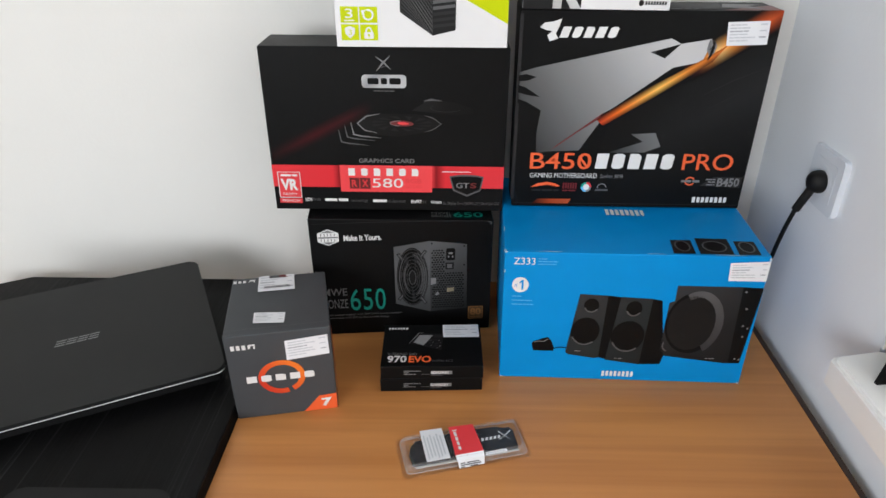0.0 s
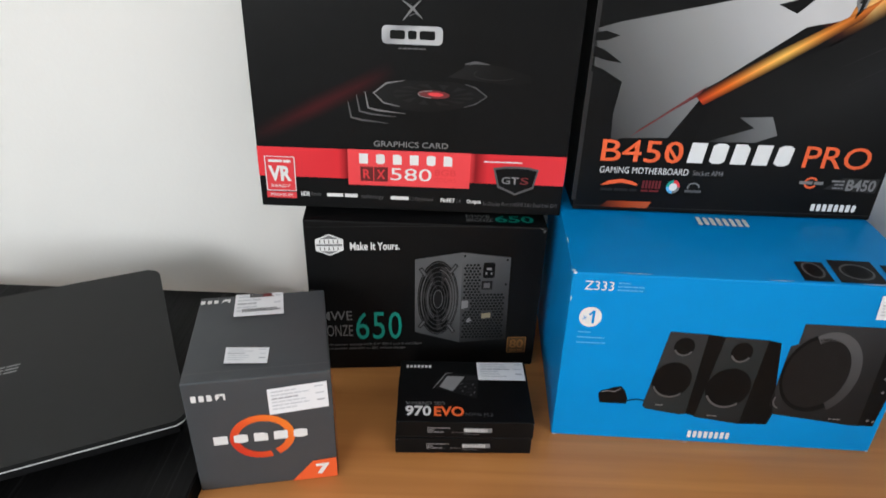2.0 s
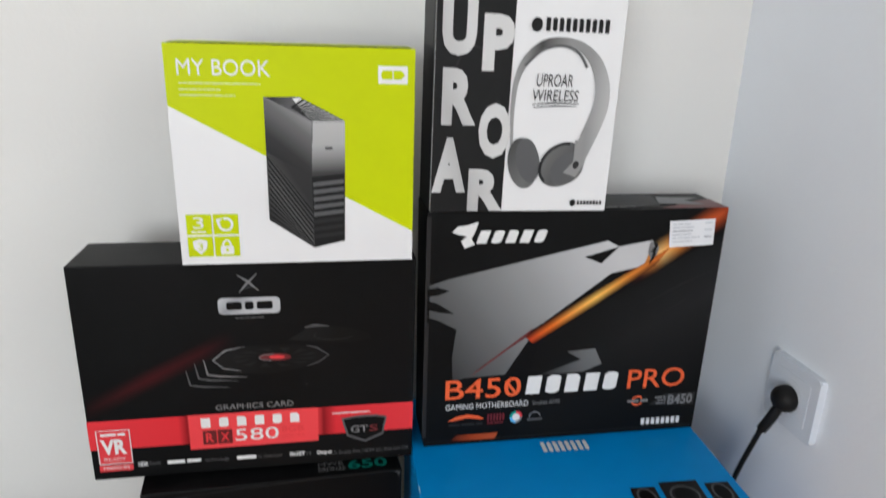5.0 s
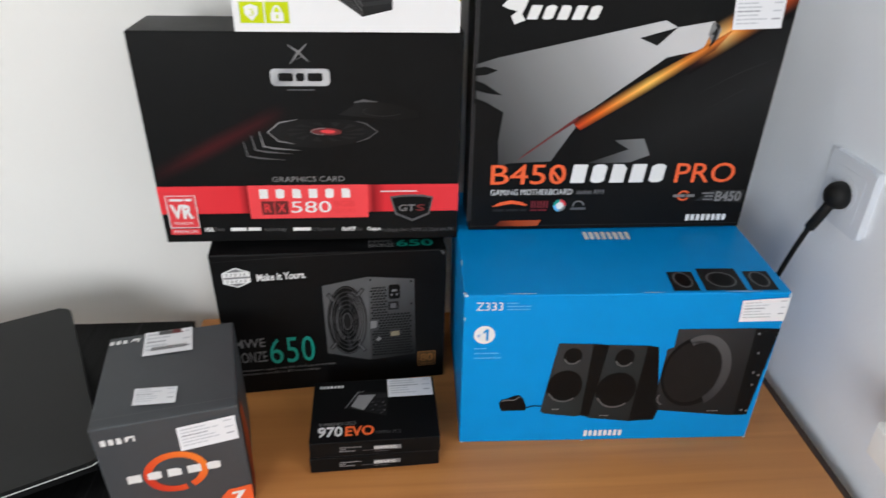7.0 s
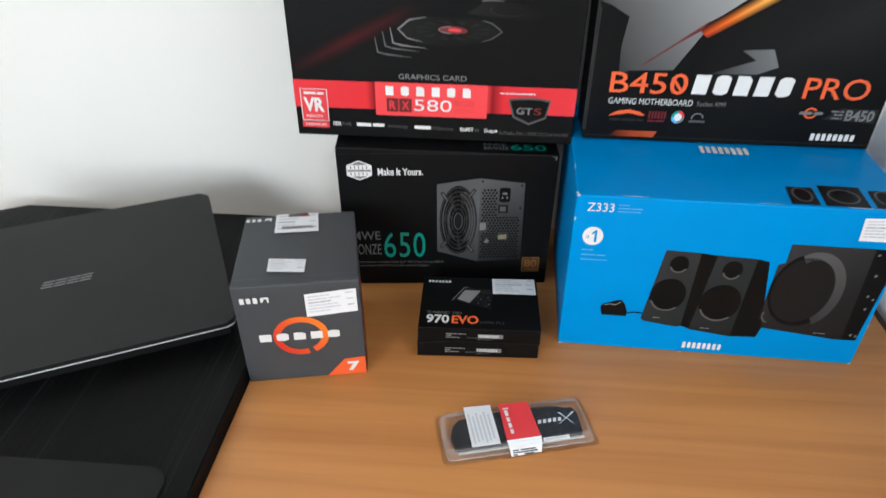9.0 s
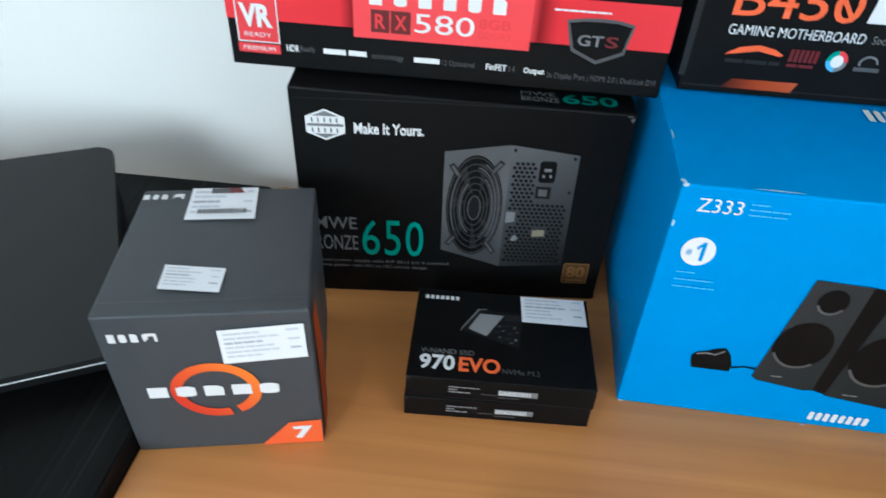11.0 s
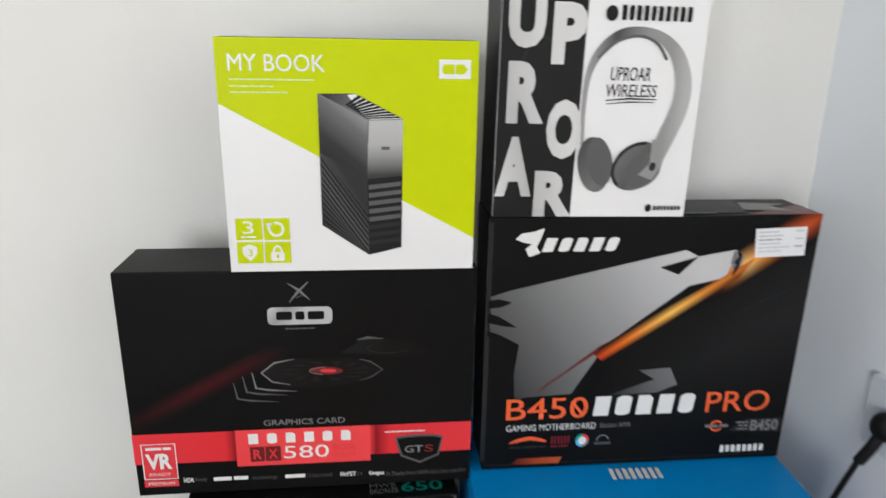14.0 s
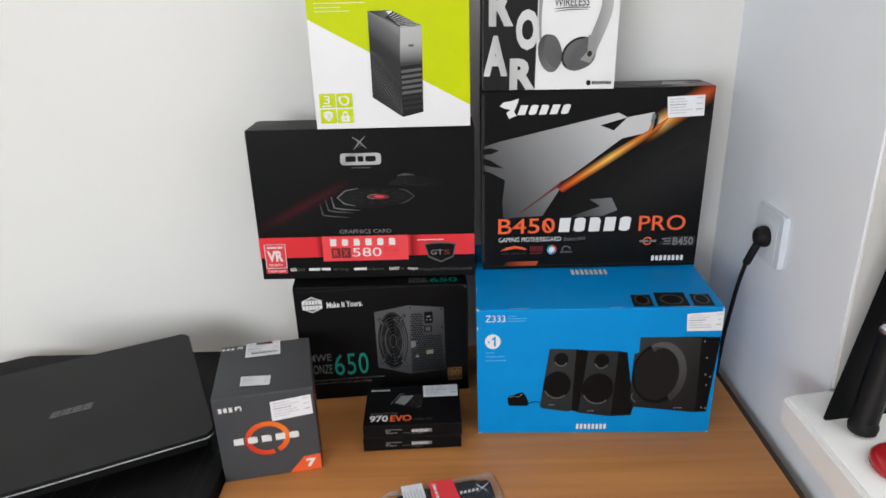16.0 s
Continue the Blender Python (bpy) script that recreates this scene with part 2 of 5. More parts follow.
# ---- printed cartons ----
MM = 0.001
INK_BLACK = material("black_print", (0.0041, 0.0043, 0.0046), 0.45, spread=0.2, scale=60, spec=0.11, bump=0.05, bump_scale=900)
INK_SOFT_BLACK = material("soft_black_print", (0.0075, 0.0075, 0.008), 0.5, spread=0.15, scale=60, spec=0.2)
INK_GREY = material("grey_print", (0.17, 0.17, 0.175), 0.45, spread=0.06)
INK_MID = material("mid_grey_print", (0.075, 0.076, 0.08), 0.45, spread=0.06)
INK_DIM = material("dim_grey_print", (0.018, 0.018, 0.019), 0.45, spread=0.06, spec=0.2)
INK_WHITE = material("white_print", (0.72, 0.72, 0.72), 0.45, spread=0.03)
INK_RED = material("red_print", (0.70, 0.035, 0.045), 0.4, spread=0.05)
INK_BRIGHT_RED = material("bright_red_print", (0.78, 0.05, 0.06), 0.4, spread=0.05)
INK_DARK_RED = material("dark_red_print", (0.12, 0.006, 0.008), 0.4, spread=0.08)
INK_ORANGE = material("orange_print", (0.80, 0.115, 0.03), 0.4, spread=0.05)
INK_EVO = material("bright_orange_print", (0.85, 0.14, 0.035), 0.4, spread=0.05)
INK_TEAL = material("teal_print", (0.0, 0.30, 0.23), 0.4, spread=0.06)
INK_DARK_TEAL = material("dark_teal_print", (0.0, 0.17, 0.13), 0.4, spread=0.06)
INK_LIME = material("lime_green_print", (0.52, 0.61, 0.0), 0.45, spread=0.03, spec=0.12)
INK_BRONZE = material("bronze_print", (0.22, 0.10, 0.03), 0.35, spread=0.1)
INK_BLUE_LIGHT = material("light_blue_print", (0.10, 0.42, 0.75), 0.4, spread=0.05)
BLUE_CARD = material("blue_carton_print", (0.0, 0.245, 0.62), 0.4, spread=0.05, scale=25, bump=0.06, bump_scale=500, spec=0.14)
GREY_CARD = material("slate_grey_carton_print", (0.044, 0.050, 0.057), 0.55, spread=0.08, scale=40, bump=0.08, bump_scale=900)
WHITE_CARD = material("white_carton_print", (0.74, 0.74, 0.75), 0.4, spread=0.02, scale=25)
PAPER = material("white_sticker_paper", (0.76, 0.77, 0.80), 0.55, spread=0.03, scale=30)
SCUFF = material("worn_card_fibre", (0.45, 0.55, 0.66), 0.9, spread=0.2, scale=300)
SCUFF_GREY = material("worn_grey_card_fibre", (0.10, 0.10, 0.10), 0.9, spread=0.3, scale=300)
LETTER_MID = material("grey_sticker_print", (0.38, 0.39, 0.43), 0.6, spread=0.1)
LETTER_DIM = material("faint_sticker_print", (0.55, 0.57, 0.61), 0.6, spread=0.1)


def glow(name, p0, p1, half, stops, base, power=2.0):
    """Soft streak of ink along a line (millimetres), fading into the base colour to its sides."""
    m = material(name, base, 0.45, spread=0.05, spec=0.11)
    nt, b = m.node_tree, m.node_tree.nodes["Principled BSDF"]
    link, node = nt.links.new, nt.nodes.new
    co = node("ShaderNodeTexCoord")
    (x0, z0), (x1, z1) = [(a * MM, c * MM) for a, c in (p0, p1)]
    dx, dz = x1 - x0, z1 - z0
    ln = math.hypot(dx, dz)
    sub = node("ShaderNodeVectorMath")
    sub.operation = "SUBTRACT"
    sub.inputs[1].default_value = (x0, 0, z0)
    link(co.outputs["Object"], sub.inputs[0])
    dots = []
    for vec in ((dx / ln / ln, 0, dz / ln / ln), (-dz / ln / (half * MM), 0, dx / ln / (half * MM))):
        d = node("ShaderNodeVectorMath")
        d.operation = "DOT_PRODUCT"
        d.inputs[1].default_value = vec
        link(sub.outputs[0], d.inputs[0])
        dots.append(d.outputs["Value"])

    def maths(op, a, c=None):
        n = node("ShaderNodeMath")
        n.operation = op
        for k, v in enumerate((a, c)):
            if v is None:
                continue
            if isinstance(v, float):
                n.inputs[k].default_value = v
            else:
                link(v, n.inputs[k])
        return n.outputs[0]

    fade = maths("POWER", maths("MAXIMUM", maths("SUBTRACT", 1.0, maths("ABSOLUTE", dots[1])), 0.0), power)
    cr = node("ShaderNodeValToRGB")
    while len(cr.color_ramp.elements) < len(stops):
        cr.color_ramp.elements.new(0.5)
    for e, (at, c) in zip(cr.color_ramp.elements, stops):
        e.position, e.color = at, (*c, 1)
    link(dots[0], cr.inputs[0])
    mix = node("ShaderNodeMix")
    mix.data_type = "RGBA"
    link(fade, mix.inputs[0])
    mix.inputs[6].default_value = (*base, 1)
    link(cr.outputs[0], mix.inputs[7])
    link(mix.outputs[2], b.inputs["Base Color"])
    return m


SIZE = {}


def spot(box, face, u, v, layer):
    """A point of a carton's face, from millimetres across and up it."""
    w, d, h, su, lift = SIZE[box.name]
    if face in ("front", "top"):
        u *= su
    if face == "top":
        p, q = u * MM / w, v * MM / d
        h += lift[0] * (1 - p) * (1 - q) + lift[1] * p * (1 - q) + lift[2] * (1 - p) * q + lift[3] * p * q
    o = 0.0005 + 0.00025 * layer
    u, v = u * MM, v * MM
    return {"front": (u, -o, v), "top": (u, v, h + o), "right": (w + o, u, v), "left": (-o, d - u, v)}[face]


def outward(face):
    return Vector({"front": (0, -1, 0), "top": (0, 0, 1), "right": (1, 0, 0), "left": (-1, 0, 0)}[face])


def ink(box, name, loops, mat, layer=1, face="front", parent=None, label=""):
    """Flat print on a face: closed outlines in millimetres."""
    me = bpy.data.meshes.new(name)
    verts, faces = [], []
    for loop in loops:
        faces.append(list(range(len(verts), len(verts) + len(loop))))
        verts += [spot(box, face, u, v, layer) for u, v in loop]
    me.from_pydata(verts, [], faces)
    me.materials.append(mat)
    out = outward(face)
    bm = bmesh.new()
    bm.from_mesh(me)
    bmesh.ops.triangulate(bm, faces=[f for f in bm.faces if len(f.verts) > 4])
    bm.normal_update()
    flip = [f for f in bm.faces if f.normal.dot(out) < 0]
    bmesh.ops.reverse_faces(bm, faces=flip)
    bm.to_mesh(me)
    bm.free()
    ob = new(name, me)
    ob.parent = parent or box
    return tagged(ob, label) if label else ob


def rect(u0, v0, u1, v1):
    return [(u0, v0), (u1, v0), (u1, v1), (u0, v1)]


def oval(cx, cy, rx, ry=None, n=40, a0=0, a1=360, tilt=0):
    ry = ry or rx
    k = n if a1 - a0 >= 360 else n + 1
    out = []
    for i in range(k):
        a = radians(a0 + (a1 - a0) * i / n)
        x, y = rx * math.cos(a), ry * math.sin(a)
        c, s = math.cos(radians(tilt)), math.sin(radians(tilt))
        out.append((cx + x * c - y * s, cy + x * s + y * c))
    return out


def hoop(cx, cy, rx, ry, w, n=48, a0=0, a1=360, tilt=0):
    """A ring as a row of four-sided pieces."""
    o = oval(cx, cy, rx, ry, n, a0, a1, tilt)
    i = oval(cx, cy, rx - w, ry - w, n, a0, a1, tilt)
    if a1 - a0 >= 360:
        o.append(o[0]), i.append(i[0])
    return [[o[k], o[k + 1], i[k + 1], i[k]] for k in range(len(o) - 1)]


def smooth_line(points, n=6):
    """More points along a smooth curve through the given ones (any number of values each)."""
    out = []
    for k in range(len(points) - 1):
        p0, p1, p2, p3 = (points[min(max(k + d, 0), len(points) - 1)] for d in (-1, 0, 1, 2))
        for i in range(n):
            t = i / n
            out.append(tuple(0.5 * (2 * b + (c - a) * t + (2 * a - 5 * b + 4 * c - d) * t * t + (3 * b - a - 3 * c + d) * t ** 3) for a, b, c, d in zip(p0, p1, p2, p3)))
    return out + [tuple(points[-1])]


def stroke(points, w):
    """A line of even or tapering width as four-sided pieces. w: one width or one for each point."""
    ws = w if isinstance(w, (list, tuple)) else [w] * len(points)
    side = []
    for k, (x, y) in enumerate(points):
        a, b = points[max(k - 1, 0)], points[min(k + 1, len(points) - 1)]
        dx, dy = b[0] - a[0], b[1] - a[1]
        ln = math.hypot(dx, dy) or 1
        side.append(((x - dy / ln * ws[k] / 2, y + dx / ln * ws[k] / 2), (x + dy / ln * ws[k] / 2, y - dx / ln * ws[k] / 2)))
    return [[side[k][0], side[k + 1][0], side[k + 1][1], side[k][1]] for k in range(len(points) - 1)]


def lettering(box, string, u0, v0, u1, v1, mat, layer=2, face="front", parent=None, bold=0.0, slant=0.0, turn=0.0, name="lettering"):
    """Words with the built-in font, fitted into a rectangle of the face (millimetres)."""
    cu = bpy.data.curves.new("text", "FONT")
    cu.body, cu.resolution_u, cu.offset, cu.shear = string, 3, bold, slant
    tmp = bpy.data.objects.new("text", cu)
    scene.collection.objects.link(tmp)
    me = bpy.data.meshes.new_from_object(tmp.evaluated_get(bpy.context.evaluated_depsgraph_get()))
    bpy.data.objects.remove(tmp)
    bpy.data.curves.remove(cu)
    xs, ys = [v.co.x for v in me.vertices], [v.co.y for v in me.vertices]
    x0, x1, y0, y1 = min(xs), max(xs), min(ys), max(ys)
    cx, cy = (u0 + u1) / 2, (v0 + v1) / 2
    c, s = math.cos(radians(turn)), math.sin(radians(turn))
    for v in me.vertices:
        a = ((v.co.x - x0) / (x1 - x0) - 0.5) * (u1 - u0)
        b = ((v.co.y - y0) / (y1 - y0) - 0.5) * (v1 - v0)
        v.co = spot(box, face, cx + a * c - b * s, cy + a * s + b * c, layer)
    me.materials.clear()
    me.materials.append(mat)
    bm = bmesh.new()
    bm.from_mesh(me)
    bm.normal_update()
    bmesh.ops.reverse_faces(bm, faces=[f for f in bm.faces if f.normal.dot(outward(face)) < 0])
    bm.to_mesh(me)
    bm.free()
    me.name = name
    ob = new(name, me)
    ob.parent = parent or box
    return ob


def wordmark(box, u0, v0, u1, v1, n, mat, layer=2, face="front", parent=None, slant=0.0, gap=0.32, label=""):
    """A maker's mark as a row of plain blocks."""
    step = (u1 - u0) / n
    h = v1 - v0
    loops = []
    for k in range(n):
        a, b = u0 + k * step, u0 + (k + 1) * step - gap * step
        c = (b - a) * 0.28
        shape = ([(a, 0), (b, 0), (b, 1), (a, 1)], [(a, 0.12), (a + c, 0), (b - c, 0), (b, 0.12), (b, 0.88), (b - c, 1), (a + c, 1), (a, 0.88)],
                 [(a, 0), (b, 0), (b, 0.8), (b - c, 1), (a, 1)])[k % 3]
        loops.append([(p + slant * h * q, v0 + h * q) for p, q in shape])
    return ink(box, "wordmark", loops, mat, layer, face, parent, label)


def bars(box, rows, mat, layer=2, face="front", parent=None, name="small_print"):
    """Small unreadable print as plain bars broken into words. rows: u0, u1, v, height."""
    rng, loops = random.Random(len(rows) * 7 + int(rows[0][0])), []
    for u0, u1, v, h in rows:
        u = u0
        while u < u1 - 0.5:
            e = min(u + rng.uniform(2.5, 8.0) * max(h, 0.8) * 0.8, u1)
            loops.append(rect(u, v, e, v + h))
            u = e + 0.5 * max(h, 0.7)
    return ink(box, name, loops, mat, layer, face, parent)


def sticker(box, quad, rows=4, layer=4, face="front", label="white printed price sticker", heavy=False, mat=None):
    st = ink(box, "sticker", [quad], mat or PAPER, layer, face, None, label)
    (ax, ay), (bx, by), (cx, cy), (dx, dy) = quad
    rng = random.Random(int(abs(ax) * 13 + abs(ay)))

    def at(s, t):
        return (ax + (bx - ax) * s) * (1 - t) + (dx + (cx - dx) * s) * t, (ay + (by - ay) * s) * (1 - t) + (dy + (cy - dy) * s) * t

    loops, dark = [], []
    rows += 2
    for k in range(rows):
        t0 = 0.10 + 0.80 * k / rows
        t1 = t0 + 0.34 / rows
        s, end = 0.06, rng.uniform(0.40, 0.72)
        while s < end:
            e = min(s + rng.uniform(0.08, 0.22), end)
            (dark if k == 2 else loops).append([at(s, t0), at(e, t0), at(e, t1), at(s, t1)])
            s = e + 0.015
        if k % 2 == 0:
            s = rng.uniform(0.76, 0.84)
            (dark if k == 4 else loops).append([at(s, t0), at(0.94, t0), at(0.94, t1), at(s, t1)])
    ink(box, "small_print", loops, LETTER_DIM, layer + 1, face, st)
    ink(box, "small_print", dark, LETTER_MID, layer + 1, face, st)
    return st


def carton(name, m, w, d, h, mat, label, bevel=1.2, dents=(), print_w=0.0):
    """A closed cardboard box: front foot corner at the origin, x along the front, y to the back."""
    t = thing(name, m, label, "box")
    lift = [sum(dz for at, (_, _, dz) in dents if at == (x, y, True)) * MM for y in (False, True) for x in (False, True)]
    SIZE[t.name] = (w, d, h, w / (print_w or w), lift)
    bm = block(0, w, 0, d, 0, h)
    for (x, y, z), (dx, dy, dz) in dents:
        for v in bm.verts:
            if (v.co.x > w / 2) == x and (v.co.y > d / 2) == y and (v.co.z > h / 2) == z:
                v.co += Vector((dx * MM, dy * MM, dz * MM))
    bmesh.ops.bevel(bm, geom=list(bm.edges), offset=bevel * MM, segments=2, profile=0.5, affect="EDGES")
    part("carton", bm, mat, t)
    return t


def scuffs(box, spots, mat, face="front"):
    rng = random.Random(11)
    for u, v, r, q in spots:
        loop = [(u + r * math.cos(a) * rng.uniform(0.5, 1), v + q * math.sin(a) * rng.uniform(0.5, 1)) for a in (0, 0.8, 1.6, 2.4, 3.2, 4.0, 4.8, 5.6)]
        ink(box, "worn_patch", [loop], mat, 3, face)


# ---- speaker box ----
def speaker_box():
    b = carton("speaker_box", pose(0.1245, 0.809, DESK, 0, 0, -1.7), 0.3465, 0.235, 0.2105, BLUE_CARD,
               "bright blue cardboard speaker set box standing on the desk", 1.5, [((False, True, True), (0, 0, 7)), ((True, True, True), (0, 0, 4))], 0.354)
    lettering(b, "Z333", 13, 192, 42, 202.5, INK_WHITE, bold=0.0)
    bars(b, [(46, 58, 200.5, 1.3), (46, 73, 196.5, 1.3), (46, 71, 192.5, 1.3)], INK_BLUE_LIGHT)
    ink(b, "badge", [oval(23.5, 160, 11.5, 12)], INK_WHITE, 1, label="round white number badge")
    ink(b, "digit_one", [[(21.5, 163.5), (25.6, 168), (27.8, 168), (27.8, 152.5), (25.2, 152.5), (25.2, 164.2), (22.6, 161.6)]], BLUE_CARD, 2)
    lettering(b, "#", 15.5, 156.5, 19.5, 161.5, BLUE_CARD, 2)
    bars(b, [(13, 27, 141, 1.4), (13, 41, 134.5, 1.4), (13, 43, 128, 1.4)], INK_BLUE_LIGHT)
    wordmark(b, 151, 7.5, 199, 17, 8, INK_WHITE, gap=0.34, label="white maker's mark drawn as plain blocks")
    front_dark = printed("speaker_picture_front", (0.1, 0.16), (0.24, 0.03), ((0.0, (0.036, 0.036, 0.038)), (0.5, (0.020, 0.024, 0.025)), (1.0, (0.013, 0.013, 0.014))))
    # control pod
    pod = ink(b, "pod_picture", [[(45, 63), (48, 67), (55, 69), (60, 72), (68, 74), (73, 68), (77, 57), (77, 50), (48, 50), (46, 56)]], INK_BLACK, 1, label="black printed control pod")
    ink(b, "highlight", stroke([(48, 65), (55, 67), (62, 66), (68, 71)], 1.4), INK_GREY, 2, parent=pod)
    ink(b, "cable", stroke([(76, 54), (86, 57), (97, 56)], 1.6), INK_BLACK, 1, parent=pod)
    # two satellite speakers
    sp1 = ink(b, "speaker_picture", [[(107, 147.5), (146, 146), (143, 41), (137, 39.5), (99, 45), (94.5, 49)]], front_dark, 2, label="dark grey printed satellite speaker")
    ink(b, "speaker_side", [[(146, 146), (164, 144), (156, 37), (143, 41)]], INK_BLACK, 1, parent=sp1)
    ink(b, "tweeter", [oval(124.5, 129.5, 10.5, 11.5)], INK_BLACK, 3, parent=sp1)
    ink(b, "tweeter_edge", hoop(124.5, 129.5, 10.5, 11.5, 2.0, 20, 200, 330), INK_MID, 4, parent=sp1)
    ink(b, "woofer", [oval(119.5, 86, 20.5, 23.5, tilt=-8)], INK_BLACK, 3, parent=sp1)
    ink(b, "woofer_edge", hoop(119.5, 86, 20.5, 23.5, 2.2, 24, 205, 310), INK_MID, 4, parent=sp1)
    bars(b, [(108, 117, 51, 1.4)], INK_GREY, 4, parent=sp1)
    sp2 = ink(b, "speaker_picture", [[(164, 144.5), (208, 142.5), (203, 30.5), (153, 37)]], front_dark, 2, label="dark grey printed satellite speaker")
    ink(b, "speaker_side", [[(208, 142.5), (221, 140), (236, 46), (233, 32), (203, 30.5)]], INK_BLACK, 1, parent=sp2)
    ink(b, "tweeter", [oval(184, 126, 11, 12.5)], INK_BLACK, 3, parent=sp2)
    ink(b, "tweeter_edge", hoop(184, 126, 11, 12.5, 2.2, 20, 200, 330), INK_MID, 4, parent=sp2)
    ink(b, "woofer", [oval(180.5, 79, 23.5, 26.5, tilt=-6)], INK_BLACK, 3, parent=sp2)
    ink(b, "woofer_edge", hoop(180.5, 79, 23.5, 26.5, 2.4, 24, 205, 310), INK_MID, 4, parent=sp2)
    bars(b, [(166, 177, 40, 1.4)], INK_GREY, 4, parent=sp2)
    # subwoofer
    sub = ink(b, "subwoofer_picture", [[(238, 164.5), (326, 164.5), (330, 37), (322, 37), (236, 47), (229, 60), (231, 137), (238, 140)]],
              printed("subwoofer_front", (0.24, 0.16), (0.33, 0.04), ((0.0, (0.036, 0.036, 0.038)), (0.6, (0.016, 0.016, 0.017)), (1.0, (0.012, 0.012, 0.013)))), 1, label="dark printed subwoofer")
    ink(b, "subwoofer_side", [[(326, 164.5), (353.2, 163.5), (346, 37.5), (330, 37)]], INK_BLACK, 1, parent=sub)
    ink(b, "cone", [oval(268, 104, 38, 51)], INK_BLACK, 2, parent=sub)
    ink(b, "cone_edge", hoop(272, 104, 38, 53, 11, 36, -62, 118), printed("cone_edge_print", (0.27, 0.15), (0.30, 0.06), ((0.0, (0.085, 0.085, 0.088)), (1.0, (0.035, 0.035, 0.037)))), 3, parent=sub)
    ink(b, "cone_shadow", [oval(266, 104, 33, 45)], INK_SOFT_BLACK, 3, parent=sub)
    ink(b, "port_edge", hoop(240, 66, 9, 11, 2.0, 14, 150, 260), INK_MID, 3, parent=sub)
    bars(b, [(296, 309, 44, 1.6)], INK_GREY, 3, parent=sub)
    for u, v in ((337, 130), (345, 98), (338, 102), (341, 84), (338, 45), (344, 44), (331, 157)):
        ink(b, "socket_dot", [oval(u, v, 1.6, 1.8, 10)], INK_GREY, 2, parent=sub)
    sticker(b, [(301, 201.5), (353, 205), (353.2, 174.5), (303, 174)], 4)
    # lid
    wordmark(b, 153, 110, 212, 128, 8, INK_WHITE, 1, "top", gap=0.34, label="white maker's mark drawn as plain blocks")
    for x0, x1, cx in ((228, 256, 242), (263, 307, 285), (314, 342, 328)):
        p = ink(b, "lid_picture", [[(x0 - 2, 4), (x1 - 1, 4), (x1 + 1, 40 if x1 - x0 < 30 else 46), (x0 + 1, 40 if x1 - x0 < 30 else 46)]], INK_SOFT_BLACK, 1, "top", label="small dark printed speaker view")
        ink(b, "cone_edge", hoop(cx, 24, (x1 - x0) * 0.38, 15, 2.2, 24), INK_MID, 2, "top", parent=p)
        ink(b, "cone", [oval(cx, 24, (x1 - x0) * 0.25, 11)], INK_BLACK, 2, "top", parent=p)
    scuffs(b, [(2, 211, 3, 2), (1, 182, 1.2, 4), (352, 207, 2, 4), (3, 2, 3, 1.2), (351, 2, 3, 2), (150, 0.5, 3, 0.7), (352.5, 60, 0.8, 3)], SCUFF)
    scuffs(b, [(60, 1, 24, 0.8), (200, 1, 18, 0.7), (300, 1.2, 30, 0.8), (352.6, 90, 0.9, 12), (352, 130, 1.6, 4), (1, 60, 0.8, 10), (1, 2, 3, 3)], SCUFF, "top")
    return b


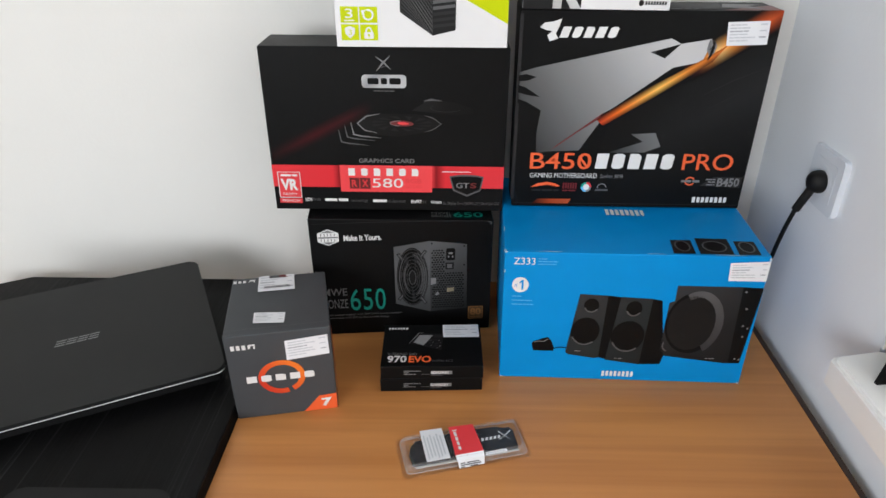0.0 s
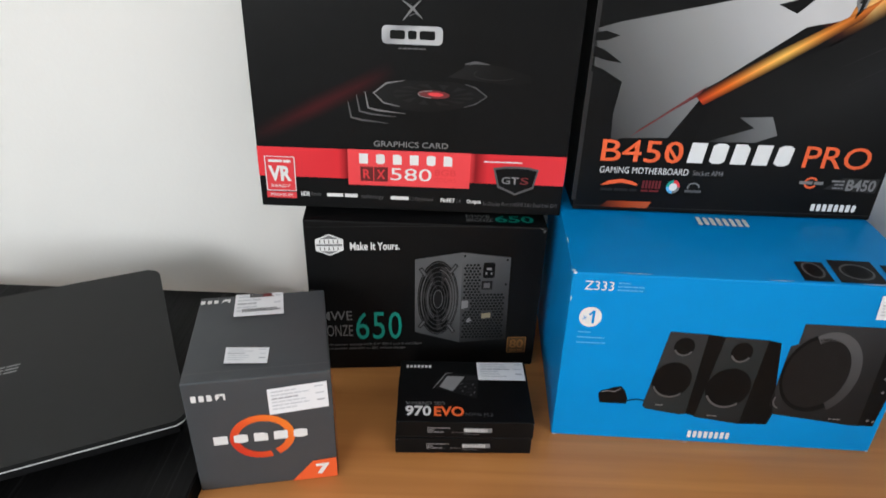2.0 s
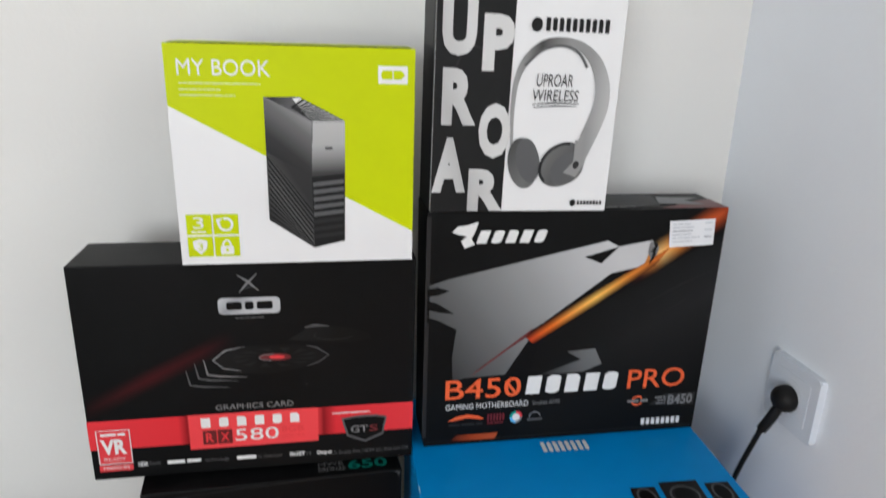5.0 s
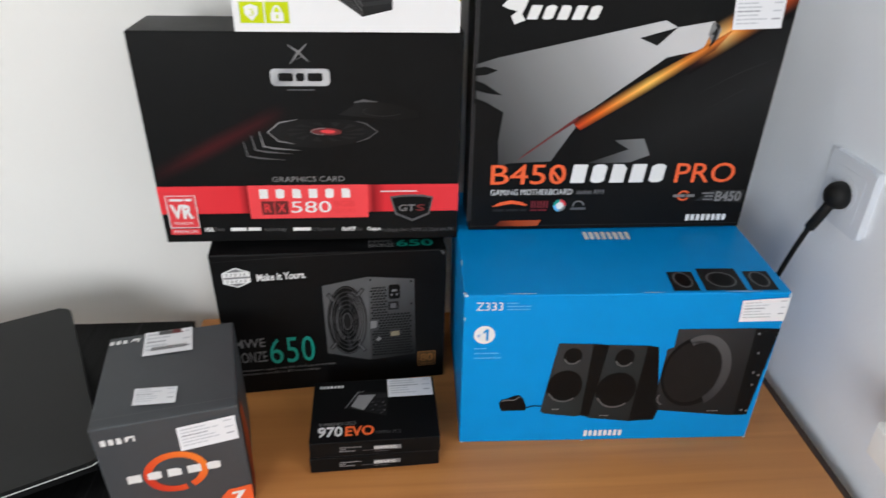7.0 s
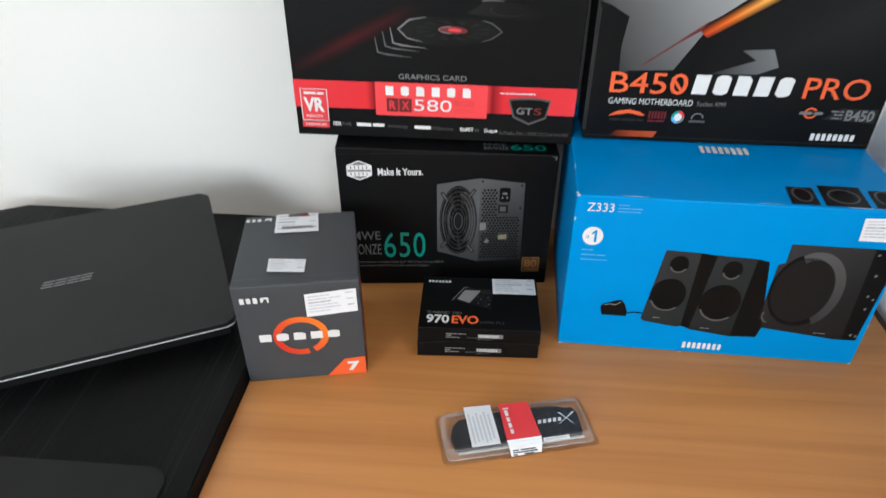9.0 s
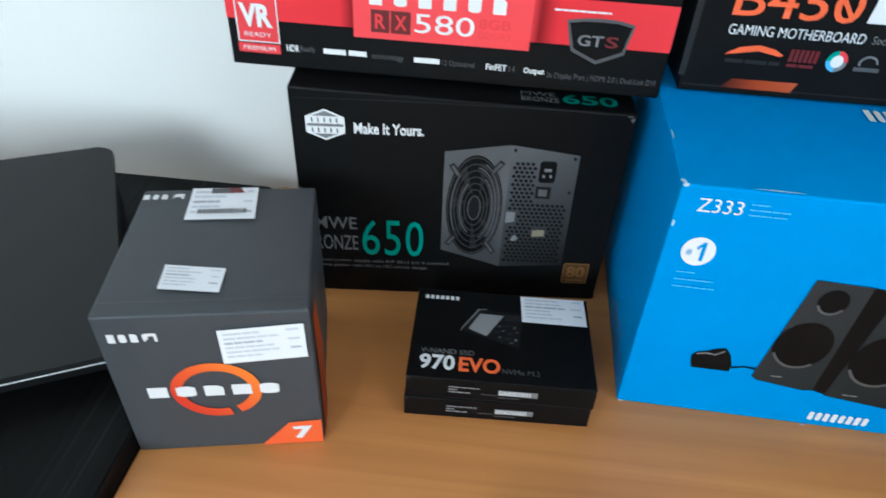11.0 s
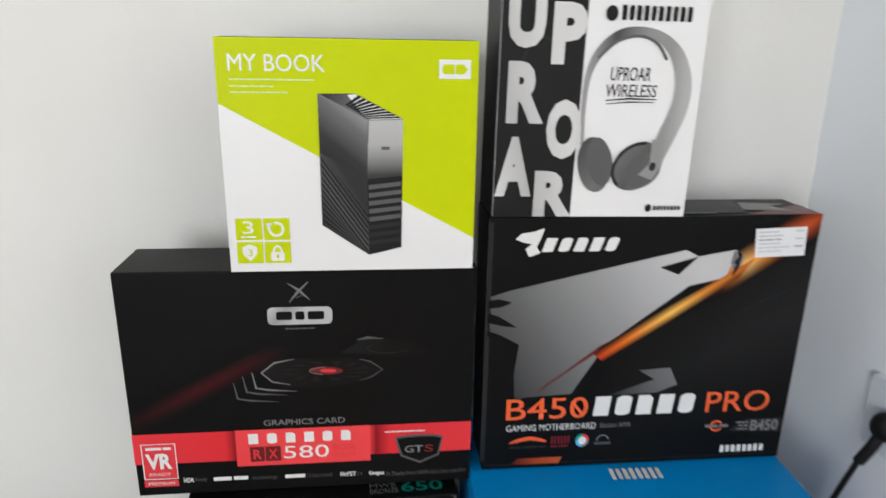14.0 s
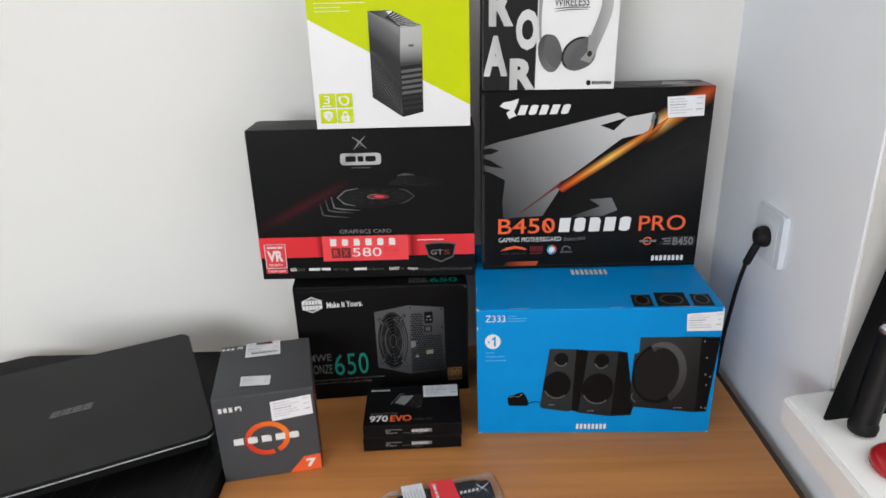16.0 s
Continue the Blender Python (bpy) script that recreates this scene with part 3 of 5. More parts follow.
# ---- motherboard box ----
def motherboard_box():
    b = carton("motherboard_box", pose(0.1415, 0.940, DESK + 0.2160, 0, 0.4, 0), 0.334, 0.070, 0.2785, INK_BLACK,
               "black motherboard box with orange and silver print", 1.0, [((False, False, True), (-2, 0, 0)), ((False, True, True), (-2, 0, 0))], 0.335)
    ink(b, "lid_seam", [rect(-2.5, 12, 2.2, 274), rect(2.2, 5, 333, 6)], INK_DIM, 1, label="thin grey lid seam")
    ink(b, "lid_seam", [rect(60, 0, 61, 276)], INK_DIM, 1, "left")
    # dark print sweep, lightened to the right to paint in the gloss sheen
    ink(b, "sheen_field", [[(100, 10), (334, 10), (334, 250), (250, 200), (130, 130)]],
        glow("dark_sweep_sheen", (120, 60), (330, 180), 110, ((0.0, (0.005, 0.005, 0.005)), (1.0, (0.018, 0.0185, 0.0195))), (0.0041, 0.0043, 0.0046), 1.5), 0)
    silver = printed("silver_wing_print", (0.015, 0.085), (0.215, 0.215),
                     ((0.0, (0.018, 0.018, 0.019)), (0.3, (0.12, 0.123, 0.126)), (0.6, (0.27, 0.275, 0.28)), (0.85, (0.44, 0.445, 0.455)), (1.0, (0.52, 0.52, 0.53))))
    wing = ink(b, "wing_picture", [[(23, 205), (197, 244), (211, 237), (172, 226), (192, 218), (247, 229), (242, 214), (205, 206), (125, 145), (91, 88), (43, 86), (31, 82), (29, 112), (33, 146)],
                                   [(211, 237), (249, 243.5), (256, 239), (255, 231), (247, 229), (192, 218)],
                                   [(33, 146), (23, 205), (0.5, 198), (0.5, 160), (16, 155)]], silver, 1, label="silver grey printed wing")
    ink(b, "beak", [[(247, 242.5), (254, 241), (258, 235), (256, 226), (248, 214), (249, 223), (245, 230)]], INK_GREY, 2, parent=wing)
    ink(b, "beak_shadow", [[(252, 236), (255, 233), (254, 226), (249.5, 218), (250.5, 227)]], INK_SOFT_BLACK, 3, parent=wing)
    ink(b, "wing_edge", [[(247, 229), (255, 231), (256, 239), (249, 243.5), (253, 236)]], INK_MID, 2, parent=wing)
    for loop in ([(0, 194), (10, 196), (24, 192), (12, 187), (0, 186)], [(0, 181), (10, 178), (30, 165), (14, 167), (0, 171)], [(0, 162), (12, 158), (33, 146), (16, 150), (0, 156)]):
        ink(b, "feather_gap", [loop], INK_BLACK, 2, parent=wing)
    fire = glow("fire_streak_print", (50, 84), (255, 222), 9.0, ((0.0, (0.05, 0.005, 0.004)), (0.30, (0.5, 0.03, 0.015)), (0.45, (0.80, 0.17, 0.02)), (0.68, (1.0, 0.56, 0.12)), (0.86, (0.72, 0.24, 0.035)), (1.0, (0.62, 0.16, 0.025))), (0.005, 0.0045, 0.0045), 1.5)
    ink(b, "fire_streak", [[(56, 94), (121, 143.5), (178, 179.5), (241, 216), (272, 236), (256, 214), (188, 167), (121, 125), (112, 133)]], fire, 2, label="glowing orange printed streak")
    ink(b, "thin_streak", [[(51, 88), (58, 95), (121, 145), (114, 136)]], INK_DARK_RED, 3)
    blaze = glow("blaze_print", (222, 202), (336, 279), 18, ((0.0, (0.0045, 0.0045, 0.0048)), (0.10, (0.12, 0.015, 0.006)), (0.24, (0.85, 0.30, 0.06)), (0.34, (1.0, 0.60, 0.22)), (0.48, (1.0, 0.34, 0.05)), (0.75, (0.72, 0.12, 0.025)), (1.0, (0.32, 0.045, 0.015))), (0.0045, 0.0045, 0.0048), 1.5)
    ink(b, "blaze", [[(212, 217), (232, 187), (334.4, 256), (334.4, 279.6), (305, 279.6)]], blaze, 0, label="orange printed blaze")
    ink(b, "arrow_picture", [[(162, 113), (196, 115), (206, 95), (184, 86), (132, 85), (180, 102)]],
        printed("grey_arrow_print", (0.13, 0.085), (0.2, 0.11), ((0.0, (0.014, 0.014, 0.015)), (1.0, (0.16, 0.165, 0.17)))), 1)
    ink(b, "fine_lines", stroke([(250, 168), (290, 190), (326, 205)], [0.3, 1.2, 0.3]) + stroke([(262, 150), (300, 172)], [0.3, 0.9]), INK_DIM, 1)
    ink(b, "crest", [[(24, 257), (30, 263), (40, 264), (52, 268), (49, 258), (45, 249), (49, 243), (38, 239), (34, 247), (40, 252), (31, 254)]], INK_WHITE, 2, label="white printed crest shape")
    wordmark(b, 50, 244, 128, 258, 5, INK_WHITE, slant=0.35, gap=0.3, label="white maker's mark drawn as plain slanted blocks")
    lettering(b, "B450", 23, 59.5, 111, 84.5, INK_ORANGE, 3, bold=0.005)
    ink(b, "zero_slash", stroke([(92.5, 80), (105, 64)], 3.2), INK_ORANGE, 4)
    wordmark(b, 116.5, 61, 233, 84, 5, INK_WHITE, 3, slant=0.1, gap=0.28, label="white series mark drawn as plain blocks")
    lettering(b, "PRO", 241, 60, 313, 85, INK_ORANGE, 3, bold=0.005)
    lettering(b, "GAMING MOTHERBOARD", 24, 46, 121, 53.5, INK_WHITE, 3)
    lettering(b, "Socket AM4", 126, 46.5, 159, 52.5, INK_GREY, 3)
    ink(b, "car_icon", [[(26, 31), (36, 37), (50, 39.5), (62, 37), (69, 33), (66, 32), (50, 35), (34, 32)]], INK_ORANGE, 3)
    bars(b, [(28, 68, 25, 3.0)], INK_DIM, 3)
    ink(b, "fin_icon", [rect(73 + 3.6 * k, 29, 75.6 + 3.6 * k, 38.5) for k in range(6)], INK_DARK_RED, 3)
    bars(b, [(73, 94, 25, 2.4)], INK_DARK_RED, 3)
    for k, c in enumerate((INK_RED, INK_TEAL, INK_BLUE_LIGHT, INK_GREY)):
        ink(b, "rainbow_icon", [[(107.5, 32)] + oval(107.5, 32, 7.5, 8, 8, 90 * k, 90 * k + 90)], c, 3)
    ink(b, "rainbow_icon", [oval(107.5, 32, 4.5, 4.8, 16)], INK_WHITE, 4)
    ink(b, "dial_icon", hoop(130, 32, 7, 6, 1.6, 20, 0, 200), INK_GREY, 3)
    bars(b, [(121, 140, 26, 3)], INK_MID, 3)
    ink(b, "ring_icon", hoop(256.5, 43, 7.5, 6.8, 2.2, 24, 30, 330), INK_ORANGE, 3)
    bars(b, [(244, 270, 41.2, 3.6)], INK_GREY, 4)
    ink(b, "grey_plate", [[(272, 36), (330, 33), (331, 50), (290, 50)]], INK_DIM, 2)
    lettering(b, "B450", 296, 35, 328, 48.5, INK_GREY, 3, bold=0.03)
    bars(b, [(279, 293, 45, 2), (283, 293, 41, 2), (281, 293, 37, 1.6)], INK_GREY, 3)
    wordmark(b, 265, 9.5, 317, 18, 8, INK_WHITE, 3, label="white maker's mark drawn as plain blocks")
    ink(b, "orange_bar", [[(30, 5), (38, 12.5), (87, 12.8), (83, 5)]],
        printed("orange_bar_print", (0.03, 0.005), (0.087, 0.005), ((0.0, (0.03, 0.007, 0.005)), (0.5, (0.32, 0.05, 0.015)), (1.0, (0.42, 0.08, 0.03)))), 2)
    sticker(b, [(266, 265), (320, 267), (321.5, 237), (269, 235)], 4, 5)
    # top edge print
    ink(b, "edge_print", [[(185, 8), (260, 8), (270, 60), (190, 60)]], INK_DIM, 1, "top")
    ink(b, "edge_print", [[(262, 20), (315, 12), (300, 34), (322, 44), (272, 50)]], INK_GREY, 2, "top")
    ink(b, "edge_blaze", [[(255, 0.5), (334, 0.5), (334, 40), (300, 25)]], INK_DARK_RED, 1, "top")
    bars(b, [(190, 228, 6, 4)], INK_GREY, 2, "top")
    return b


# ---- power supply box ----
def power_supply_box():
    b = carton("power_supply_box", pose(-0.1585, 0.906, DESK, 0, 0, 5.0), 0.275, 0.10, 0.2055, INK_BLACK,
               "black cardboard power supply box with a dented lid edge", 1.8, [((True, False, True), (0, -1, -9)), ((True, False, False), (-2, 0, 0)), ((False, False, True), (0, 0, 3)), ((False, True, True), (0, 0, 5))], 0.277)
    hexa = [(28 + 17.5 * math.cos(radians(a)), 177 + 13 * math.sin(radians(a))) for a in (90, 150, 210, 270, 330, 30)]
    ink(b, "crest", [hexa], INK_GREY, 1, label="grey hexagonal crest with plain bars")
    ink(b, "crest_edge", stroke(hexa + hexa[:1], 1.6), INK_WHITE, 2)
    for v in (178, 169):
        bar = ink(b, "crest_bar", [rect(13.5, v, 42.5, v + 6.5)], INK_WHITE, 2)
        for k in range(5):
            ink(b, "crest_slit", [rect(17 + 5 * k, v + 1.2, 18.2 + 5 * k, v + 5.3)], INK_MID, 3, parent=bar)
    lettering(b, "Make It Yours.", 51, 170, 107.5, 180, INK_WHITE, 2, bold=0.025)
    lettering(b, "MWE", 12, 74, 49.5, 87, INK_GREY, 2, bold=0.005)
    lettering(b, "BRONZE", 5, 50.5, 49.5, 67, INK_GREY, 2)
    for ch, u0, u1 in (("6", 53.5, 69.5), ("5", 74, 88.5), ("0", 93, 109)):
        lettering(b, ch, u0, 45.5, u1, 85, INK_TEAL, 2, bold=0.0)
    lettering(b, "650 watt power supply with ErP 2013 Lot 6 certified.", 4, 35.5, 134, 40.0, INK_GREY, 2)
    lettering(b, "The true power with DC to DC circuit design.", 4, 29.5, 114, 34.0, INK_GREY, 2)
    BADGE_DARK = material("dark_bronze_print", (0.075, 0.036, 0.012), 0.4, spread=0.1)
    ink(b, "badge", [rounded(240, 264.5, 20.5, 45, 3)], BADGE_DARK, 1, label="bronze efficiency badge")
    ink(b, "badge_edge", stroke([(241, 21.5), (263.5, 21.5), (263.5, 44), (241, 44), (241, 21.5)], 1.2), INK_BRONZE, 2)
    lettering(b, "80", 243.5, 28, 261, 41, INK_BRONZE, 2, bold=0.03)
    bars(b, [(244, 260, 23.5, 2.2)], INK_BRONZE, 2)
    INK_BRONZE_PALE = material("pale_brass_print", (0.22, 0.19, 0.12), 0.45, spread=0.1)
    # highlight of the rounded lid edge, drawn as a paler line
    ink(b, "lid_highlight", stroke([(3, 199.5), (90, 200), (190, 198.5), (268, 196), (274, 190)], [0.5, 0.9, 0.7, 1.0, 0.4]), INK_DIM, 1, label="painted highlight along the rounded lid edge")
    # picture of the unit
    body = ink(b, "unit_side", [[(125, 157), (180, 165.5), (180, 38), (125, 55)]],
               printed("unit_side_print", (0.125, 0.16), (0.18, 0.05), ((0.0, (0.085, 0.087, 0.09)), (0.45, (0.105, 0.107, 0.11)), (1.0, (0.05, 0.051, 0.053)))), 1, label="grey printed power supply unit")
    ink(b, "unit_back", [[(180, 165.5), (237, 158), (238, 42), (180, 38)]],
        printed("unit_back_print", (0.18, 0.16), (0.238, 0.05), ((0.0, (0.10, 0.102, 0.105)), (0.45, (0.052, 0.053, 0.055)), (1.0, (0.014, 0.014, 0.0145)))), 1, parent=body)
    ink(b, "fan_opening", [oval(152.5, 103, 24.5, 52)], INK_BLACK, 2, parent=body)
    for a in range(0, 360, 51):
        ink(b, "fan_blade", [[(152.5 + 6 * math.cos(radians(a)), 103 + 12 * math.sin(radians(a))), (152.5 + 22 * math.cos(radians(a + 12)), 103 + 46 * math.sin(radians(a + 12))),
                              (152.5 + 22 * math.cos(radians(a + 30)), 103 + 46 * math.sin(radians(a + 30)))]], INK_DIM, 3, parent=body)
    wire = material("grille_wire_print", (0.026, 0.027, 0.028), 0.45, spread=0.5, scale=90)
    for r in (0.97, 0.85, 0.73, 0.61, 0.49, 0.37):
        ink(b, "grille_ring", hoop(152.5, 103, 24.5 * r, 52 * r, 1.1, 40), wire, 4, parent=body)
    for r, a0, a1 in ((0.91, -60, 70), (0.79, -50, 85), (0.67, -70, 60), (0.55, 120, 250), (0.85, 130, 215)):
        ink(b, "grille_gleam", hoop(152.5, 103, 24.5 * r, 52 * r, 1.5, 24, a0, a1), INK_MID, 5, parent=body)
    ink(b, "fan_hub", [oval(152.5, 103, 6, 13)], INK_SOFT_BLACK, 5, parent=body)
    ink(b, "fan_hub", hoop(152.5, 103, 6, 13, 1.2, 30), INK_MID, 6, parent=body)
    for u, v, du, dv in ((131, 146, 5, -8), (174, 150, -6, -8), (130, 62, 5, 7), (173, 54, -6, 9)):
        ink(b, "grille_arm", stroke([(u, v), (u + du * 1.5, v + dv * 1.5)], 5.2), INK_DIM, 5, parent=body)
        ink(b, "grille_arm", stroke([(u + du * 0.2, v + dv * 0.2), (u + du * 1.3, v + dv * 1.3)], 2.4), INK_MID, 6, parent=body)
    holes = []
    for i in range(13):
        for j in range(26):
            u, v = 184 + 4.3 * i + (2.15 if j % 2 else 0), 46 + 4.1 * j
            if u > 232 or v > 158 - (u - 180) * 0.12 or (u > 203 and 108 < v) or (205 < u < 220 and 72 < v < 84) or (u < 192 and 86 < v < 102):
                continue
            holes.append(oval(u, v, 1.75, 1.7, 6))
    ink(b, "vent_pattern", holes, INK_BLACK, 2, parent=body)["kind"] = "stuff"
    ink(b, "inlet", [rounded(205, 219, 131, 152, 3)], INK_BLACK, 3, parent=body)
    ink(b, "inlet_pin", [rect(209, 142, 215, 145), rect(208, 136, 210, 139), rect(214, 136, 216, 139)], INK_GREY, 4, parent=body)
    ink(b, "switch", [rect(204, 115, 217, 127)], INK_SOFT_BLACK, 3, parent=body)
    ink(b, "switch", [rect(206.5, 117.5, 214, 124.5)], INK_MID, 4, parent=body)
    ink(b, "plate", [[(181, 88), (189, 90), (189, 100), (181, 100)]], INK_GREY, 4, parent=body)
    ink(b, "plate", [[(206, 74), (217, 75), (217, 82), (206, 81)]], INK_BRONZE_PALE, 4, parent=body)
    ink(b, "plate", [[(187, 70), (191, 76), (194, 71), (190, 68)]], INK_GREY, 4, parent=body)
    for u, v in ((183, 161), (233, 155), (233, 48), (183, 46), (233, 122)):
        ink(b, "screw_head", [oval(u, v, 1.4, 1.6, 10)], INK_BLACK, 3, parent=body)
    # lid front edge
    lettering(b, "650", 217, 6.5, 262, 21, INK_DARK_TEAL, 2, "top", bold=0.02)
    lettering(b, "BRONZE", 184, 6.5, 214, 13.5, INK_GREY, 2, "top")
    lettering(b, "MWE", 184, 15.5, 212, 21.5, INK_GREY, 2, "top")
    scuffs(b, [(273, 192, 2.0, 3.0), (270, 195, 3, 0.8)], SCUFF_GREY)
    return b


# ---- graphics card box ----
def graphics_card_box():
    b = carton("graphics_card_box", pose(-0.2085, 0.932, DESK + 0.2120, 0, 0.6, 0.6), 0.336, 0.075, 0.2385, INK_BLACK,
               "black graphics card box with a red stripe", 1.4)
    ink(b, "red_glow", [[(3, 75), (3, 100), (110, 150), (150, 172), (170, 160), (120, 118), (70, 88), (40, 76)]],
        glow("red_glow_print", (0, 82), (150, 160), 13, ((0.0, (0.012, 0.0045, 0.0046)), (0.45, (0.050, 0.006, 0.0075)), (0.8, (0.032, 0.005, 0.006)), (1.0, (0.0041, 0.0043, 0.0046))), (0.0041, 0.0043, 0.0046), 1.4), 1)
    ink(b, "crossed_mark", stroke([(157, 226), (167, 219), (177, 209)], [0.8, 2.6, 0.8]) + stroke([(176, 227), (166, 217), (158, 207)], [0.8, 2.6, 0.8]), INK_GREY, 2, label="grey crossed strokes mark")
    ink(b, "crossed_mark", stroke([(164, 211), (170, 214), (173, 212)], 0.9), INK_MID, 2)
    plate = ink(b, "badge_plate", [rounded(137, 197.5, 184, 202, 5)],
                printed("chrome_plate_print", (0.137, 0.203), (0.16, 0.183), ((0.0, (0.55, 0.56, 0.58)), (0.5, (0.28, 0.285, 0.30)), (1.0, (0.45, 0.455, 0.47)))), 2, label="chrome-look badge with dark blocks")
    for u0, u1 in ((145, 160), (163, 171.5), (174.5, 190)):
        ink(b, "badge_mark", [rounded(u0, u1, 189, 197.5, 2)], INK_BLACK, 3, parent=plate)
    bars(b, [(153, 181, 179.2, 1.4)], INK_MID, 2)
    # cooler picture
    fan = ink(b, "fan_picture", [[(128, 134), (141, 144.5), (158, 148), (210, 148), (228, 145), (245, 134), (232, 126), (215, 120), (185, 115), (150, 118), (136, 124)]],
              printed("fan_shroud_print", (0.128, 0.14), (0.245, 0.12), ((0.0, (0.010, 0.010, 0.0105)), (0.5, (0.005, 0.005, 0.005)), (1.0, (0.007, 0.007, 0.0075)))), 2, label="dark printed cooler fans")
    ink(b, "shroud_edge", stroke([(155, 120.5), (138, 124), (128, 134), (141, 144.5), (160, 148)], [0.6, 1.6, 2.0, 1.8, 0.5]), INK_GREY, 3, parent=fan)
    ink(b, "shroud_edge", stroke([(222, 146), (233, 143), (245, 134), (234, 126), (222, 122)], [0.5, 1.4, 1.4, 1.2, 0.4]), INK_MID, 3, parent=fan)
    for k, (u, v, g) in enumerate(((119, 135, INK_GREY), (110, 131, INK_MID), (101, 124, INK_MID))):
        ink(b, "fin_edge", stroke([(u, v), (u + 3, v - 17), (u + 14, v - 19.5), (u + 42, v - 22)], [0.8, 2.2, 2.0, 0.4]), g, 3, parent=fan)
    ink(b, "hub", [oval(190, 134.5, 16.5, 4.2, tilt=-3)], INK_DARK_RED, 3, parent=fan)
    ink(b, "hub", [oval(192, 134.5, 8, 2.0, tilt=-3)], INK_RED, 4, parent=fan)
    ink(b, "hub_edge", hoop(190, 134.5, 16.5, 4.2, 0.9, 24, 95, 260), INK_GREY, 4, parent=fan)
    for a in range(0, 360, 30):
        ink(b, "blade", [[(190 + 20 * math.cos(radians(a)), 134 + 5.5 * math.sin(radians(a))), (190 + 42 * math.cos(radians(a + 8)), 134 + 11 * math.sin(radians(a + 8))),
                          (190 + 42 * math.cos(radians(a + 24)), 134 + 11 * math.sin(radians(a + 24)))]], INK_SOFT_BLACK, 3, parent=fan)
    ink(b, "far_fan", [[(204, 153), (220, 163), (221, 168), (232, 168.5), (262, 165), (288, 157), (290, 150), (266, 147), (243, 149)]],
        printed("far_fan_print", (0.21, 0.165), (0.29, 0.15), ((0.0, (0.012, 0.012, 0.0125)), (0.5, (0.006, 0.006, 0.006)), (1.0, (0.0045, 0.0045, 0.0048)))), 2, parent=fan)
    ink(b, "far_edge", stroke([(221, 166.5), (231, 168.5), (246, 167)], [1.0, 3.2, 0.6]), INK_MID, 3, parent=fan)
    ink(b, "far_edge", hoop(252, 157, 22, 6, 0.9, 24, 150, 330), INK_DIM, 3, parent=fan)
    lettering(b, "GRAPHICS CARD", 127, 75.5, 207, 82, INK_GREY, 2, bold=0.01)
    # red stripe
    red = printed("red_stripe_print", (0.0, 0.05), (0.34, 0.05), ((0.0, (0.72, 0.04, 0.05)), (0.26, (0.66, 0.03, 0.04)), (0.288, (0.22, 0.008, 0.012)), (0.30, (0.72, 0.045, 0.055)), (0.68, (0.72, 0.045, 0.055)), (0.70, (0.22, 0.008, 0.012)), (0.74, (0.66, 0.03, 0.04)), (1.0, (0.70, 0.04, 0.05))))
    ink(b, "red_stripe", [rect(0.3, 37, 335.7, 71)], red, 1, label="bright red printed stripe")
    ink(b, "red_panel", [rect(98.5, 30, 232, 71.5)], INK_BRIGHT_RED, 2)
    wordmark(b, 111, 55.5, 221, 67, 6, INK_WHITE, 3, gap=0.48, label="white series mark drawn as plain blocks")
    ink(b, "dark_tile", [rect(112, 35, 126, 52), rect(127, 35, 142, 52)], INK_DARK_RED, 3)
    lettering(b, "R", 115, 38, 123, 49, INK_RED, 4, bold=0.02)
    lettering(b, "X", 130, 38, 139, 49, INK_RED, 4, bold=0.02)
    lettering(b, "580", 145, 37, 190, 51.5, INK_WHITE, 3)
    lettering(b, "8GB", 193, 44, 217, 51.5, INK_RED, 3, bold=0.02)
    lettering(b, "GDDR5", 193, 36.5, 217, 41.5, INK_RED, 3)
    vr = ink(b, "tile", [rect(8, 20, 40, 60)], INK_RED, 3, label="red tile with a white outline")
    ink(b, "tile_edge", stroke([(8, 20), (40, 20), (40, 60), (8, 60), (8, 20)], 1.2), INK_WHITE, 4, parent=vr)
    lettering(b, "VR", 11, 31.5, 36, 49.5, INK_WHITE, 5, parent=vr, bold=0.04)
    lettering(b, "READY", 13, 24, 34, 27.5, INK_WHITE, 5, parent=vr)
    bars(b, [(12, 36, 53.5, 3)], INK_WHITE, 5, parent=vr)
    ink(b, "tile_foot", [rect(7, 11, 40, 18.5)], INK_RED, 3, parent=vr)
    lettering(b, "PREMIUM", 11, 13, 36, 16.5, INK_WHITE, 4, parent=vr)
    shield = ink(b, "shield", [[(257, 56), (270, 58), (282, 58.6), (295, 58), (307, 55.5), (304, 40), (303, 33), (283, 24), (263, 33), (261, 40)]], INK_MID, 3, label="dark shield badge with a silver rim")
    ink(b, "shield_field", [[(259.5, 54), (270, 55.6), (282, 56), (295, 55.6), (304.8, 53.5), (302, 40), (301, 35), (283, 27), (265, 35), (263.5, 40)]], INK_BLACK, 4, parent=shield)
    lettering(b, "GT", 267, 37.5, 286, 46, INK_GREY, 5, parent=shield, bold=0.02)
    lettering(b, "S", 287.5, 37.5, 297, 46, INK_DARK_RED, 5, parent=shield, bold=0.02)
    bars(b, [(247, 288, 62, 1.4)], INK_WHITE, 3)
    lettering(b, "HDR", 45, 14, 55, 19.5, INK_WHITE, 2, bold=0.03)
    lettering(b, "Ready", 56, 13.5, 67.5, 19.5, INK_MID, 2)
    bars(b, [(74, 108, 14.5, 4.2)], INK_WHITE, 2)
    lettering(b, "technology", 112, 12.5, 137, 18.5, INK_MID, 2)
    bars(b, [(145, 165, 13.5, 4.2)], INK_WHITE, 2)
    lettering(b, "12 Optimized", 167, 11.8, 192, 17.5, INK_MID, 2)
